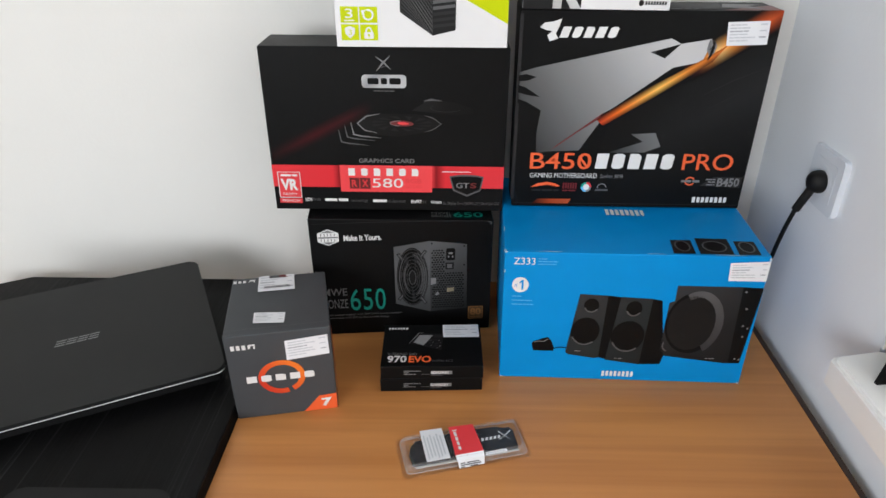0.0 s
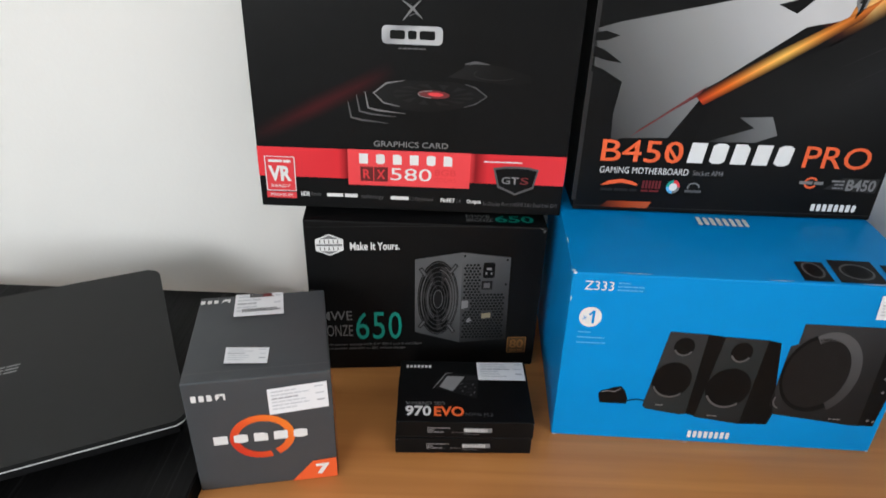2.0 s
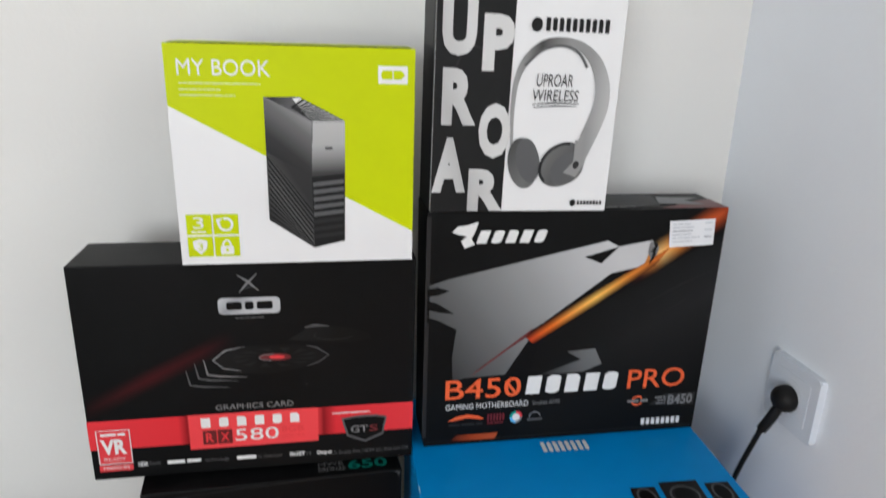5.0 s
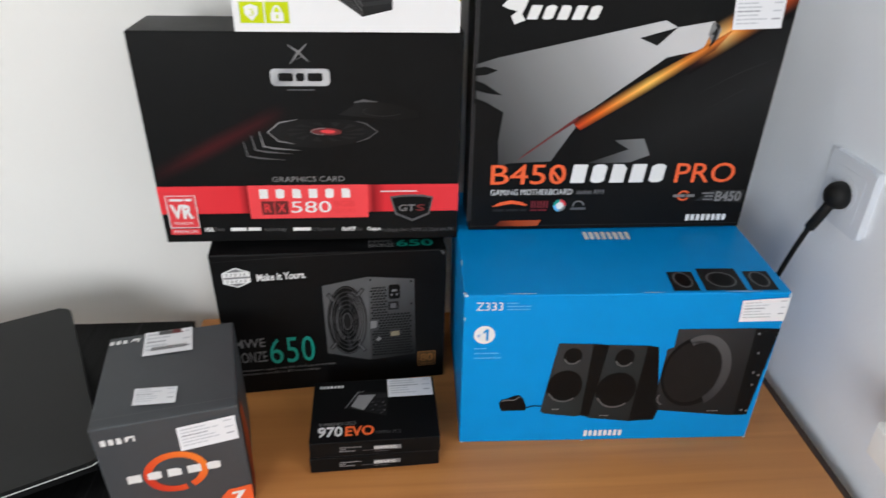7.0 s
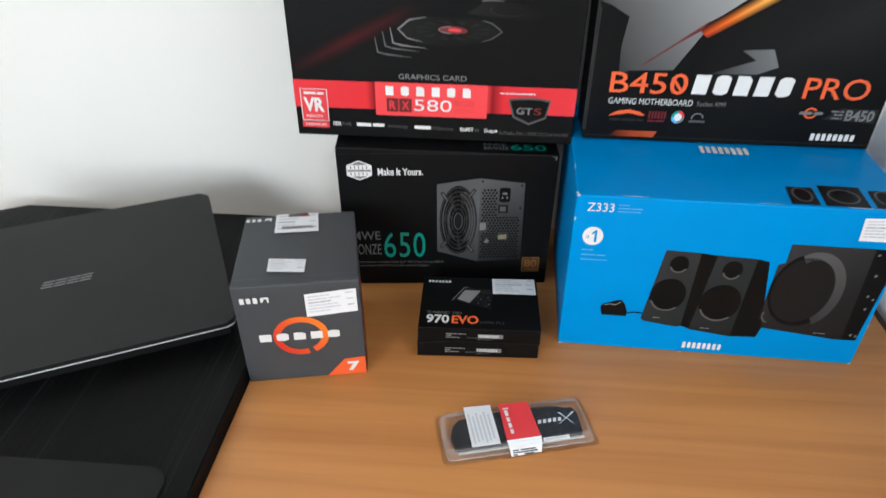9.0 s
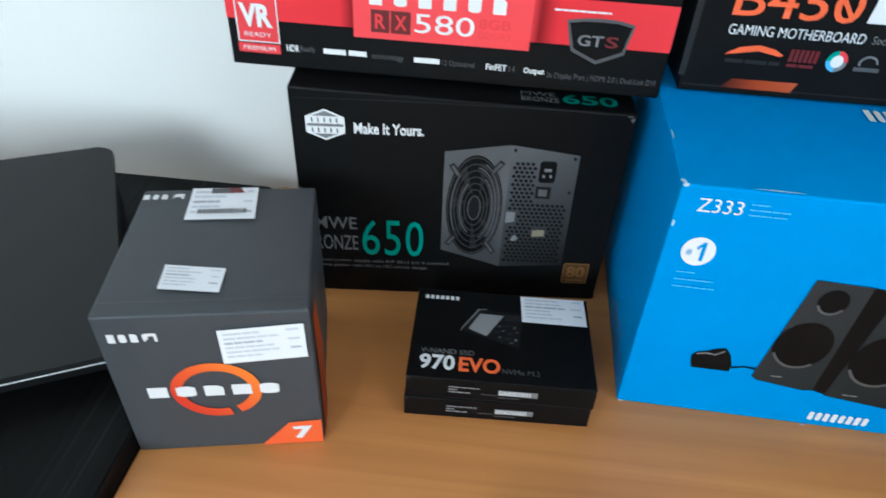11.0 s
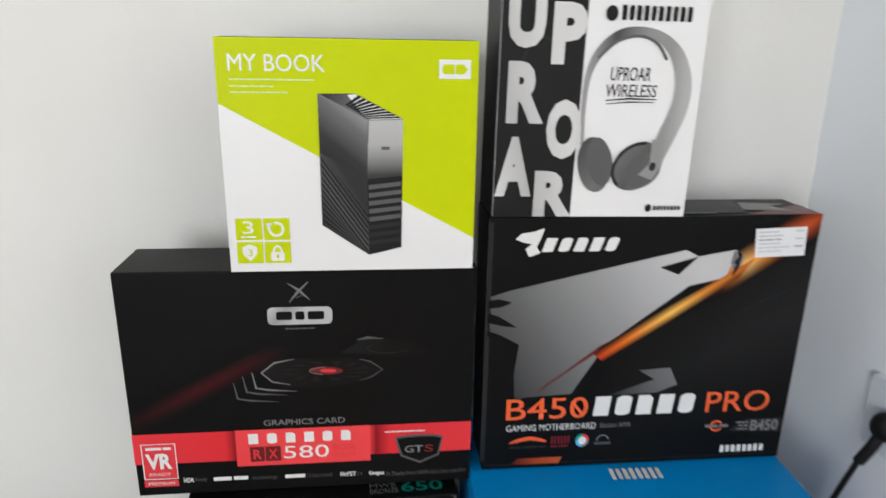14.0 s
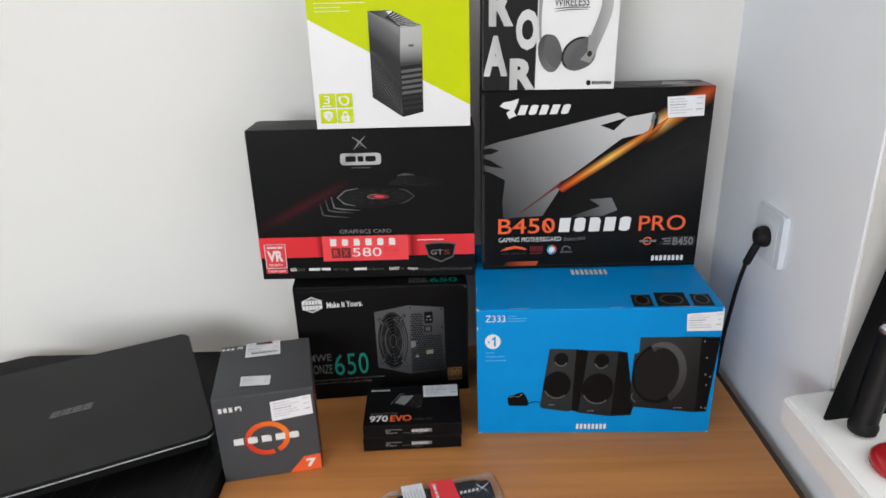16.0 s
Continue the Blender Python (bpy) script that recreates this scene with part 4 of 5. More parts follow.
    lettering(b, "FinFET", 201, 12.5, 217, 17.5, INK_WHITE, 2, bold=0.03)
    lettering(b, "14", 219, 12.2, 223.5, 17, INK_MID, 2)
    lettering(b, "Output", 230, 11, 246, 17, INK_WHITE, 2, bold=0.03)
    lettering(b, "3x Display Port | HDMI 2.0 | Dual Link DVI", 248, 9, 331, 15, INK_MID, 2)
    return b


# ---- external drive box ----
def hard_drive_box():
    b = carton("hard_drive_box", pose(-0.0980, 0.928, DESK + 0.4502, 0, 0.4, 0), 0.2225, 0.073, 0.2055, INK_SOFT_BLACK,
               "lime green and white external hard drive box", 4.0, print_w=0.218)
    ink(b, "white_field", [[(0.3, 0.3), (217.7, 0.3), (217.7, 30), (0.3, 151)]], WHITE_CARD, 0, label="white lower half of the print")
    ink(b, "lime_field", [[(0.3, 151), (217.7, 30), (217.7, 205.1), (0.3, 205.1)]], INK_LIME, 0, label="lime green upper half of the print")
    ink(b, "lime_field", [rect(0.5, 0.3, 217.5, 72)], INK_LIME, 0, "top")
    ink(b, "lime_fold", [[(3, 205.1), (215, 205.1), (215, 200), (3, 200)]], INK_LIME, 1)
    lettering(b, "MY BOOK", 10.5, 178, 89, 192, WHITE_CARD, 2)
    bars(b, [(11, 80, 170.5, 1.3), (11, 46, 165, 1.3), (11, 58, 160, 1.3)], material("pale_lime_print", (0.62, 0.68, 0.30), 0.45, spread=0.04), 2)
    ink(b, "logo_plate", [rect(184, 173.5, 211, 189.5)], WHITE_CARD, 2, label="white plate with a lime mark")
    ink(b, "logo_mark", [[(188, 177.5), (197, 177.5), (197, 185.5), (188, 185.5), (186.5, 181.5)], [(198, 177.5), (205, 177.5), (208.5, 181.5), (205, 185.5), (198, 185.5)]], INK_LIME, 3)
    drive = ink(b, "drive_side", [[(82, 160), (124, 138), (122.5, 86), (82, 110)]],
                printed("drive_side_print", (0.082, 0.10), (0.124, 0.15), ((0.0, (0.014, 0.014, 0.015)), (0.35, (0.035, 0.035, 0.036)), (0.7, (0.14, 0.14, 0.142)), (1.0, (0.36, 0.36, 0.362)))), 2, label="black printed hard drive with a ribbed foot")
    ink(b, "drive_front", [[(124, 138), (153.5, 139), (153, 89), (122.5, 86)]],
        printed("drive_front_print", (0.135, 0.138), (0.137, 0.078), ((0.0, (0.46, 0.46, 0.46)), (0.35, (0.40, 0.40, 0.40)), (0.8, (0.05, 0.05, 0.05)), (1.0, (0.018, 0.018, 0.018)))), 2, parent=drive)
    ink(b, "drive_lid", [[(82, 160), (113, 160.5), (153.5, 139), (124, 138)]],
        printed("drive_lid_print", (0.09, 0.16), (0.15, 0.139), ((0.0, (0.03, 0.03, 0.032)), (0.5, (0.16, 0.16, 0.165)), (1.0, (0.34, 0.34, 0.345)))), 2, parent=drive)
    ink(b, "lid_slot_gap", [[(107, 159), (113, 160), (153, 139.2), (126, 138.4), (120, 141.6)]], WHITE_CARD, 3, parent=drive)
    for k in range(9):
        ink(b, "lid_slot", [[(105 + 2.0 * k, 151 - 1.35 * k), (107.0 + 2.0 * k, 149.9 - 1.35 * k), (118.9 + 4.2 * k, 157.5 - 2.2 * k), (116 + 4.2 * k, 159.0 - 2.2 * k)]], INK_SOFT_BLACK, 4, parent=drive)
    ink(b, "lid_edge", stroke([(82, 160), (124, 138), (153.5, 139)], 0.9), INK_GREY, 3, parent=drive)
    ink(b, "front_edge", stroke([(124, 138), (123.5, 118)], 0.8), INK_MID, 3, parent=drive)
    ink(b, "foot_side", [[(82, 110), (122.5, 86), (123, 15), (82, 44)]],
        printed("foot_side_print", (0.085, 0.05), (0.118, 0.07), ((0.0, (0.030, 0.030, 0.031)), (0.5, (0.085, 0.085, 0.086)), (1.0, (0.030, 0.030, 0.031)))), 2, parent=drive)
    ink(b, "foot_front", [[(122.5, 86), (153, 89), (152, 22), (123, 15)]], INK_SOFT_BLACK, 2, parent=drive)
    for k in range(17):
        u0, u1 = 82.5, 122.5
        v0, v1 = 112 - 5.6 * k, 69 - 5.6 * k + 12
        loop = [(u0, v0), (u0, v0 - 2.6), (u1, v1 - 30.6), (u1, v1 - 28)]
        loop = [(u, min(max(v, 44.5 - (u - 82) * 0.70), 109 - (u - 82) * 0.59)) for u, v in loop]
        if loop[0][1] - loop[1][1] > 0.5 or loop[3][1] - loop[2][1] > 0.5:
            ink(b, "rib", [loop], INK_SOFT_BLACK, 3, parent=drive)
    for k in range(8):
        v = 80.5 - 7.4 * k
        ink(b, "rib", [[(123.5, v), (152, v + 3.2), (152, v - 0.6), (123.5, v - 4.2)]], (INK_MID if k < 5 else INK_DIM), 3, parent=drive)
    bars(b, [(135, 142, 112, 3)], INK_MID, 3, parent=drive)
    # four lime tiles
    for u0, v0 in ((7, 30.5), (31, 30.5), (7, 8.5), (31, 8.5)):
        ink(b, "tile", [rect(u0, v0, u0 + 22.5, v0 + 20)], INK_LIME, 2, label="lime green icon tile")
    lettering(b, "3", 13, 36.5, 22.5, 48, WHITE_CARD, 3, bold=0.0)
    bars(b, [(11, 24, 32.5, 1.6)], WHITE_CARD, 3)
    ink(b, "arrow_icon", hoop(42, 40.5, 7, 7, 2.2, 30, -200, 110), WHITE_CARD, 3)
    ink(b, "arrow_icon", [[(33.5, 46), (39.5, 46.5), (34.5, 40)]], WHITE_CARD, 3)
    ink(b, "shield_icon", [[(11.5, 24), (18, 26.5), (24.5, 24), (24, 17), (18, 10.5), (12, 17)]], WHITE_CARD, 3)
    lettering(b, "3", 16, 15.5, 20.5, 22, INK_LIME, 4)
    ink(b, "lock_icon", [rounded(36, 48, 10.5, 19, 1.5)], WHITE_CARD, 3)
    ink(b, "lock_icon", hoop(42, 19, 4.4, 6.5, 1.8, 20, 0, 180), WHITE_CARD, 3)
    ink(b, "lock_icon", [oval(42, 15, 1.2, 2, 12)], INK_LIME, 4)
    return b


# ---- headphone box ----
def headphone_box():
    b = carton("headphone_box", pose(0.1425, 0.934, DESK + 0.4968, 0, 0.9, 0), 0.187, 0.07, 0.225, WHITE_CARD,
               "black and white headphone box with large grey letters", 1.0)
    ink(b, "black_panel", [[(0.2, 0.2), (74, 0.2), (76, 224.5), (0.2, 224.5)]], INK_SOFT_BLACK, 1, label="black printed panel")
    ink(b, "side_panel", [rect(0.3, 0.3, 69.7, 224.5)], INK_SOFT_BLACK, 1, "left")
    ink(b, "faint_hoop", hoop(38, 128, 20, 34, 2, 40, 20, 160), INK_DIM, 2)
    pale = printed("pale_letter_print", (0.0, 0.0), (0.075, 0.02), ((0.0, (0.64, 0.64, 0.64)), (0.5, (0.44, 0.44, 0.44)), (1.0, (0.60, 0.60, 0.60))))
    for ch, u0, v0, u1, v1 in (("U", 6, 152, 39, 204), ("P", 45.5, 139, 76, 191), ("R", 8, 87, 42, 141), ("O", 45.5, 55, 78, 109), ("A", 0.8, 20, 35, 75), ("R", 38, 0.8, 74.5, 44)):
        lettering(b, ch, u0, v0, u1, v1, pale, 3, bold=0.055, name="large_letter")
    # headphones
    band = printed("headband_print", (0.08, 0.1), (0.175, 0.1), ((0.0, (0.30, 0.30, 0.30)), (0.25, (0.06, 0.06, 0.06)), (0.55, (0.26, 0.26, 0.26)), (0.8, (0.27, 0.27, 0.27)), (1.0, (0.42, 0.42, 0.42))))
    cup = printed("ear_cup_print", (0.08, 0.07), (0.15, 0.025), ((0.0, (0.06, 0.06, 0.061)), (0.4, (0.15, 0.15, 0.15)), (0.7, (0.09, 0.09, 0.091)), (1.0, (0.20, 0.20, 0.20))))
    curve = smooth_line([(80, 68, 3), (78.5, 100, 4), (80.5, 130, 5.5), (89, 150, 8), (105, 164.5, 9), (124, 168.5, 8), (144, 164, 9), (160, 150, 12.5), (168.5, 130, 15), (169.5, 110, 16), (165, 92, 16.5), (156, 68, 16), (150, 50, 13)])
    hp = ink(b, "headphone_picture", stroke([c[:2] for c in curve], [c[2] for c in curve]), band, 2, label="grey printed over-ear headphones")
    ink(b, "inner_band", stroke(smooth_line([(88, 145), (104, 159.5), (124, 164.5), (141, 158.5), (151, 145)]), 2.6), INK_MID, 3, parent=hp)
    ink(b, "ear_cup", [oval(93, 50, 15.5, 26, tilt=12)], cup, 3, parent=hp)
    ink(b, "ear_cushion", [oval(98, 53, 12, 23, tilt=14)], INK_MID, 4, parent=hp)
    ink(b, "ear_cup", [oval(134, 49, 26, 21, tilt=38)], cup, 3, parent=hp)
    ink(b, "ear_cushion_rim", hoop(134, 49, 26, 21, 3.0, 40, 40, 190, 38), INK_DIM, 4, parent=hp)
    ink(b, "ear_plate", [oval(140, 45, 19, 15, tilt=38)], INK_MID, 4, parent=hp)
    ink(b, "yoke", [[(146, 74), (162, 74), (158, 50), (150, 36), (136, 41), (146, 52)]], band, 5, parent=hp)
    ink(b, "emblem", [oval(149, 49, 3.2, 4.2, 14, tilt=-15)], INK_DIM, 6, parent=hp)
    lettering(b, "UPROAR", 101, 126, 138, 138, INK_SOFT_BLACK, 2, slant=0.1)
    lettering(b, "WIRELESS", 98, 112, 145, 123, INK_SOFT_BLACK, 2, slant=0.1)
    ink(b, "underline", stroke([(98, 108.5), (120, 110.5), (146, 110)], [0.8, 1.5, 0.8]) + stroke([(99, 105.5), (120, 107.5), (144, 107.5)], [0.6, 1.3, 0.6]), INK_SOFT_BLACK, 2)
    ink(b, "radio_mark", [oval(150, 9, 3.2, 3.8, 20)], INK_SOFT_BLACK, 2)
    wordmark(b, 155, 6.8, 183, 11.2, 8, INK_SOFT_BLACK, 2, gap=0.34)
    ink(b, "maker_mark", [oval(97, 183, 5.5, 6.5, 24)], INK_SOFT_BLACK, 2)
    wordmark(b, 106, 177.5, 172, 190, 10, INK_SOFT_BLACK, 2, gap=0.34, label="black maker's mark drawn as plain blocks")
    return b


# ---- processor box ----
def processor_box():
    b = carton("processor_box", pose(-0.2345, 0.712, DESK, 0, 0, 11.3), 0.135, 0.142, 0.1370, GREY_CARD,
               "slate grey processor box with an orange ring", 1.5, [((True, True, False), (-4, 0, 0)), ((True, True, True), (-4, 0, 0))])
    wordmark(b, 7.5, 115, 28.5, 122.5, 3, INK_WHITE, gap=0.34, label="white maker's mark drawn as plain blocks")
    ink(b, "arrow_mark", [[(29.5, 115), (32.5, 118), (32.5, 120), (36, 120), (36, 115.5), (38, 115), (38, 122.5), (30.5, 122.5), (29, 120.8)]], INK_WHITE, 2)
    fire = printed("ring_print", (0.04, 0.045), (0.098, 0.09), ((0.0, (0.55, 0.03, 0.02)), (0.45, (0.72, 0.10, 0.025)), (1.0, (0.85, 0.24, 0.03))))
    ink(b, "ring", hoop(66, 65, 30.5, 27.5, 7.8, 60, -62, 285), fire, 1, label="orange to red brushed ring")
    wordmark(b, 20.5, 60, 114, 70.5, 5, INK_WHITE, 2, gap=0.3, label="white series mark drawn as plain blocks")
    ink(b, "orange_corner", [[(89, 0.8), (111, 25.5), (134.3, 27), (134.3, 0.8)]], INK_ORANGE, 1, label="orange corner flash")
    lettering(b, "7", 113.5, 6.5, 127.5, 21, INK_WHITE, 2, bold=0.05)
    sticker(b, [(75.5, 123), (130.5, 127), (131, 96), (75.5, 92)], 4, 4)
    wordmark(b, 2, 127.5, 22, 134, 3, INK_WHITE, 2, "top", gap=0.34)
    ink(b, "arrow_mark", [[(23, 127.5), (26, 130.5), (30, 130.5), (30, 128), (32, 127.5), (32, 134.5), (25, 134.5)]], INK_WHITE, 2, "top")
    st = sticker(b, [(37, 141), (87, 141), (89, 99), (38, 99.5)], 3, 4, "top", "white seal sticker with a barcode")
    ink(b, "barcode", [rect(46 + 1.5 * k, 106, 46.9 + 1.5 * k, 112) for k in range(24)], INK_MID, 6, "top", parent=st)
    ink(b, "seal_band", [rect(52, 133, 75, 140)], INK_MID, 6, "top", parent=st)
    ink(b, "seal_flash", [[(66, 133), (78, 133), (72, 140), (66, 140)]], INK_DARK_RED, 7, "top", parent=st)
    sticker(b, [(36.5, 48), (77.5, 42), (76.5, 18), (36.5, 23.5)], 4, 4, "top", "small crooked white sticker")
    side = printed("side_swoosh_print", (0.134, 0.02), (0.136, 0.12), ((0.0, (0.22, 0.025, 0.012)), (1.0, (0.40, 0.065, 0.015))))
    ink(b, "side_swoosh", [[(4, 0.6), (34, 0.6), (48, 60), (26, 122), (9, 122), (12, 60)]], side, 1, "right", label="orange swoosh on the side")
    ink(b, "seam", [rect(1, 12, 134, 12.6)], INK_MID, 1, "top")
    scuffs(b, [(118, 140.5, 3, 0.8), (108, 141, 2, 0.6), (3, 1, 2, 1)], SCUFF_GREY, "top")
    scuffs(b, [(133.5, 138, 1.0, 3)], SCUFF_GREY)
    return b


# ---- solid state drive boxes ----
def ssd_box(m, top_print):
    b = carton("ssd_box", m, 0.145, 0.100, 0.022, INK_BLACK, "flat black solid state drive box with orange lettering" if top_print else "flat black solid state drive box under its twin", 0.8)
    tagged(b, group="stacked drive boxes")
    bars(b, [(33, 57, 13.6, 1.5), (33, 40, 10.8, 1.5), (33, 50, 8.0, 1.5)], INK_GREY)
    bars(b, [(58, 70, 8.0, 1.0)], INK_MID)
    ink(b, "barcode", [rect(71, 8.5, 101, 14.5)], INK_GREY, 1)
    ink(b, "barcode", [rect(72 + 1.9 * k, 9.3, 72.8 + 1.9 * k, 13.8) for k in range(13)], INK_WHITE, 2)
    bars(b, [(71, 88, 5.8, 1.1)], INK_MID)
    ink(b, "lid_seam", [rect(1, 1.6, 144, 2.0)], INK_DIM, 1)
    wordmark(b, 7, 86.5, 37, 91, 7, INK_WHITE, 2, "top", gap=0.34, label="white maker's mark drawn as plain blocks")
    chip = ink(b, "board_picture", [[(40, 52), (54, 78), (90, 75), (86, 36)]], INK_SOFT_BLACK, 1, "top", label="printed circuit board with a silver chip")
    ink(b, "chip", [[(45, 54), (54, 72.5), (74, 72), (60, 47)]], silver_top, 2, "top", parent=chip)
    ink(b, "chip_edge", stroke([(38.5, 51.5), (53, 77.5), (60, 78)], [1.0, 1.6, 0.8]), INK_GREY, 2, "top", parent=chip)
    for u, v, du, dv, g in ((69, 60, 3, 1.2, INK_MID), (74, 61, 6, 2, INK_DIM), (82, 60, 2, 2.6, INK_MID), (67, 54, 4, 3, INK_DIM), (73, 55, 2, 1, INK_GREY), (77, 53, 5, 3, INK_DIM),
                            (84, 54, 2, 1.2, INK_MID), (70, 48, 2, 2, INK_MID), (75, 47, 6, 2.6, INK_DIM), (83, 46, 2, 2, INK_GREY), (79, 42, 3, 1.2, INK_MID), (72, 43, 2, 1.2, INK_DIM)):
        ink(b, "component", [[(u, v), (u + du, v + 0.4), (u + du - 0.6, v - dv), (u - 0.6, v - dv - 0.4)]], g, 2, "top", parent=chip)
    ink(b, "component", [[(76, 73), (88, 73.5), (87, 66), (74, 66)]], INK_DIM, 2, "top", parent=chip)
    lettering(b, "V-NAND SSD", 9, 24.5, 51, 29.5, INK_GREY, 2, "top")
    lettering(b, "970", 9, 7.5, 36.5, 23, INK_WHITE, 2, "top", bold=0.03)
    lettering(b, "EVO", 39.5, 7.5, 71.5, 22.5, INK_EVO, 2, "top", bold=0.03)
    lettering(b, "NVMe M.2", 73, 8.5, 102, 13.5, INK_MID, 2, "top")
    if top_print:
        sticker(b, [(88, 97), (142, 98), (142.5, 66), (89, 66)], 4, 4, "top")
    scuffs(b, [(143.5, 21, 1.2, 0.8), (2, 21.4, 1.2, 0.6)], SCUFF_GREY)
    return b


silver_top = material("silver_chip_print", (0.24, 0.24, 0.245), 0.4, spread=0.08)

speaker_box()
motherboard_box()
power_supply_box()
graphics_card_box()
hard_drive_box()
headphone_box()
processor_box()
ssd_box(pose(-0.0465, 0.772, DESK, 0, 0, 2.4), False)
ssd_box(pose(-0.0455, 0.7735, DESK + 0.022, 0, 0, 1.6), True)


# ---- laptop ----
def laptop():
    m = pose(-0.260, 0.765, 0.757, 0, 0, 26.6)      # front right corner; x runs back along the front edge to negative
    t = thing("laptop", m, "closed charcoal laptop lying on the black desk", "laptop")
    LID = material("charcoal_lid", (0.0165, 0.0172, 0.0172), 0.42, spread=0.06, scale=80, bump=0.05, bump_scale=1200, spec=0.24)
    SILVER = material("silver_rim", (0.80, 0.80, 0.80), 0.4, spread=0.03)
    w, d = 0.382, 0.252
    wedge = [(-w + 0.006, 0.012), (-0.006, 0.012), (-0.006, d - 0.004), (-w + 0.006, d - 0.004)]
    bm = prism(wedge, 0, 0.02)
    for v in bm.verts:
        if v.co.z > 0.01:
            v.co.z = 0.019 + v.co.y * 0.176
    bmesh.ops.bevel(bm, geom=list(bm.edges), offset=0.004, segments=2, affect="EDGES")
    part("base", bm, PLASTIC_BLACK, t, "black underside and keyboard deck")
    lid = thing("lid", pose(0, 0, 0.0225, 10.0, 0, 0), "", "")
    for k in list(lid.keys()):
        del lid[k]
    lid.parent = t
    lid.matrix_basis = pose(0, 0, 0.0225, 10.0, 0, 0)
    outline = rounded(-w, 0, 0, d, 0.012)
    part("lid_shell", prism(outline, 0.0017, 0.0085, 0.0016), LID, lid, "charcoal lid with a soft sheen")
    part("lid_rim", prism(rounded(-w + 0.0004, -0.0004, 0.0002, d, 0.012), -0.0002, 0.0015, 0.0004), SILVER, lid, "thin silver rim")
    mark = bmesh.new()
    for k in range(4):
        a = -0.2125 + 0.0143 * k
        for z0, z1, x0, x1 in ((0.0, 0.0022, 0, 0.0128), (0.0088, 0.011, 0, 0.0128), (0.0044, 0.0066, 0, 0.0128)):
            vs = [mark.verts.new((a + x + 0.35 * y, 0.122 + y, 0.00875)) for x, y in ((x0, z0), (x1, z0), (x1, z1), (x0, z1))]
            mark.faces.new(vs)
    part("wordmark", mark, INK_GREY, lid, "grey maker's mark drawn as plain bars")
    for x in (-w + 0.05, -0.05):
        part("foot", block(x - 0.02, x + 0.02, 0.03, 0.045, -0.0005, 0.004, 0.001), RUBBER, t)
    return t


laptop()


def dark_pad():
    t = thing("mouse_pad", pose(-0.36, 0.47, 0.757, 0, 0, 0), "flat black rounded mouse pad on the black desk", "mouse pad")
    part("pad", prism(rounded(-0.10, 0.095, -0.1, 0.104, 0.02), 0, 0.004, 0.001), RUBBER, t)


dark_pad()


def tube(points, r, n=10):
    cu = bpy.data.curves.new("tube", "CURVE")
    cu.dimensions, cu.bevel_depth, cu.bevel_resolution, cu.resolution_u = "3D", r, 3, 8
    sp = cu.splines.new("BEZIER")
    sp.bezier_points.add(len(points) - 1)
    for bp, co in zip(sp.bezier_points, points):
        bp.co, bp.handle_left_type, bp.handle_right_type = co, "AUTO", "AUTO"
    tmp = bpy.data.objects.new("tube", cu)
    scene.collection.objects.link(tmp)
    me = bpy.data.meshes.new_from_object(tmp.evaluated_get(bpy.context.evaluated_depsgraph_get()))
    bpy.data.objects.remove(tmp)
    bm = bmesh.new()
    bm.from_mesh(me)
    return bm


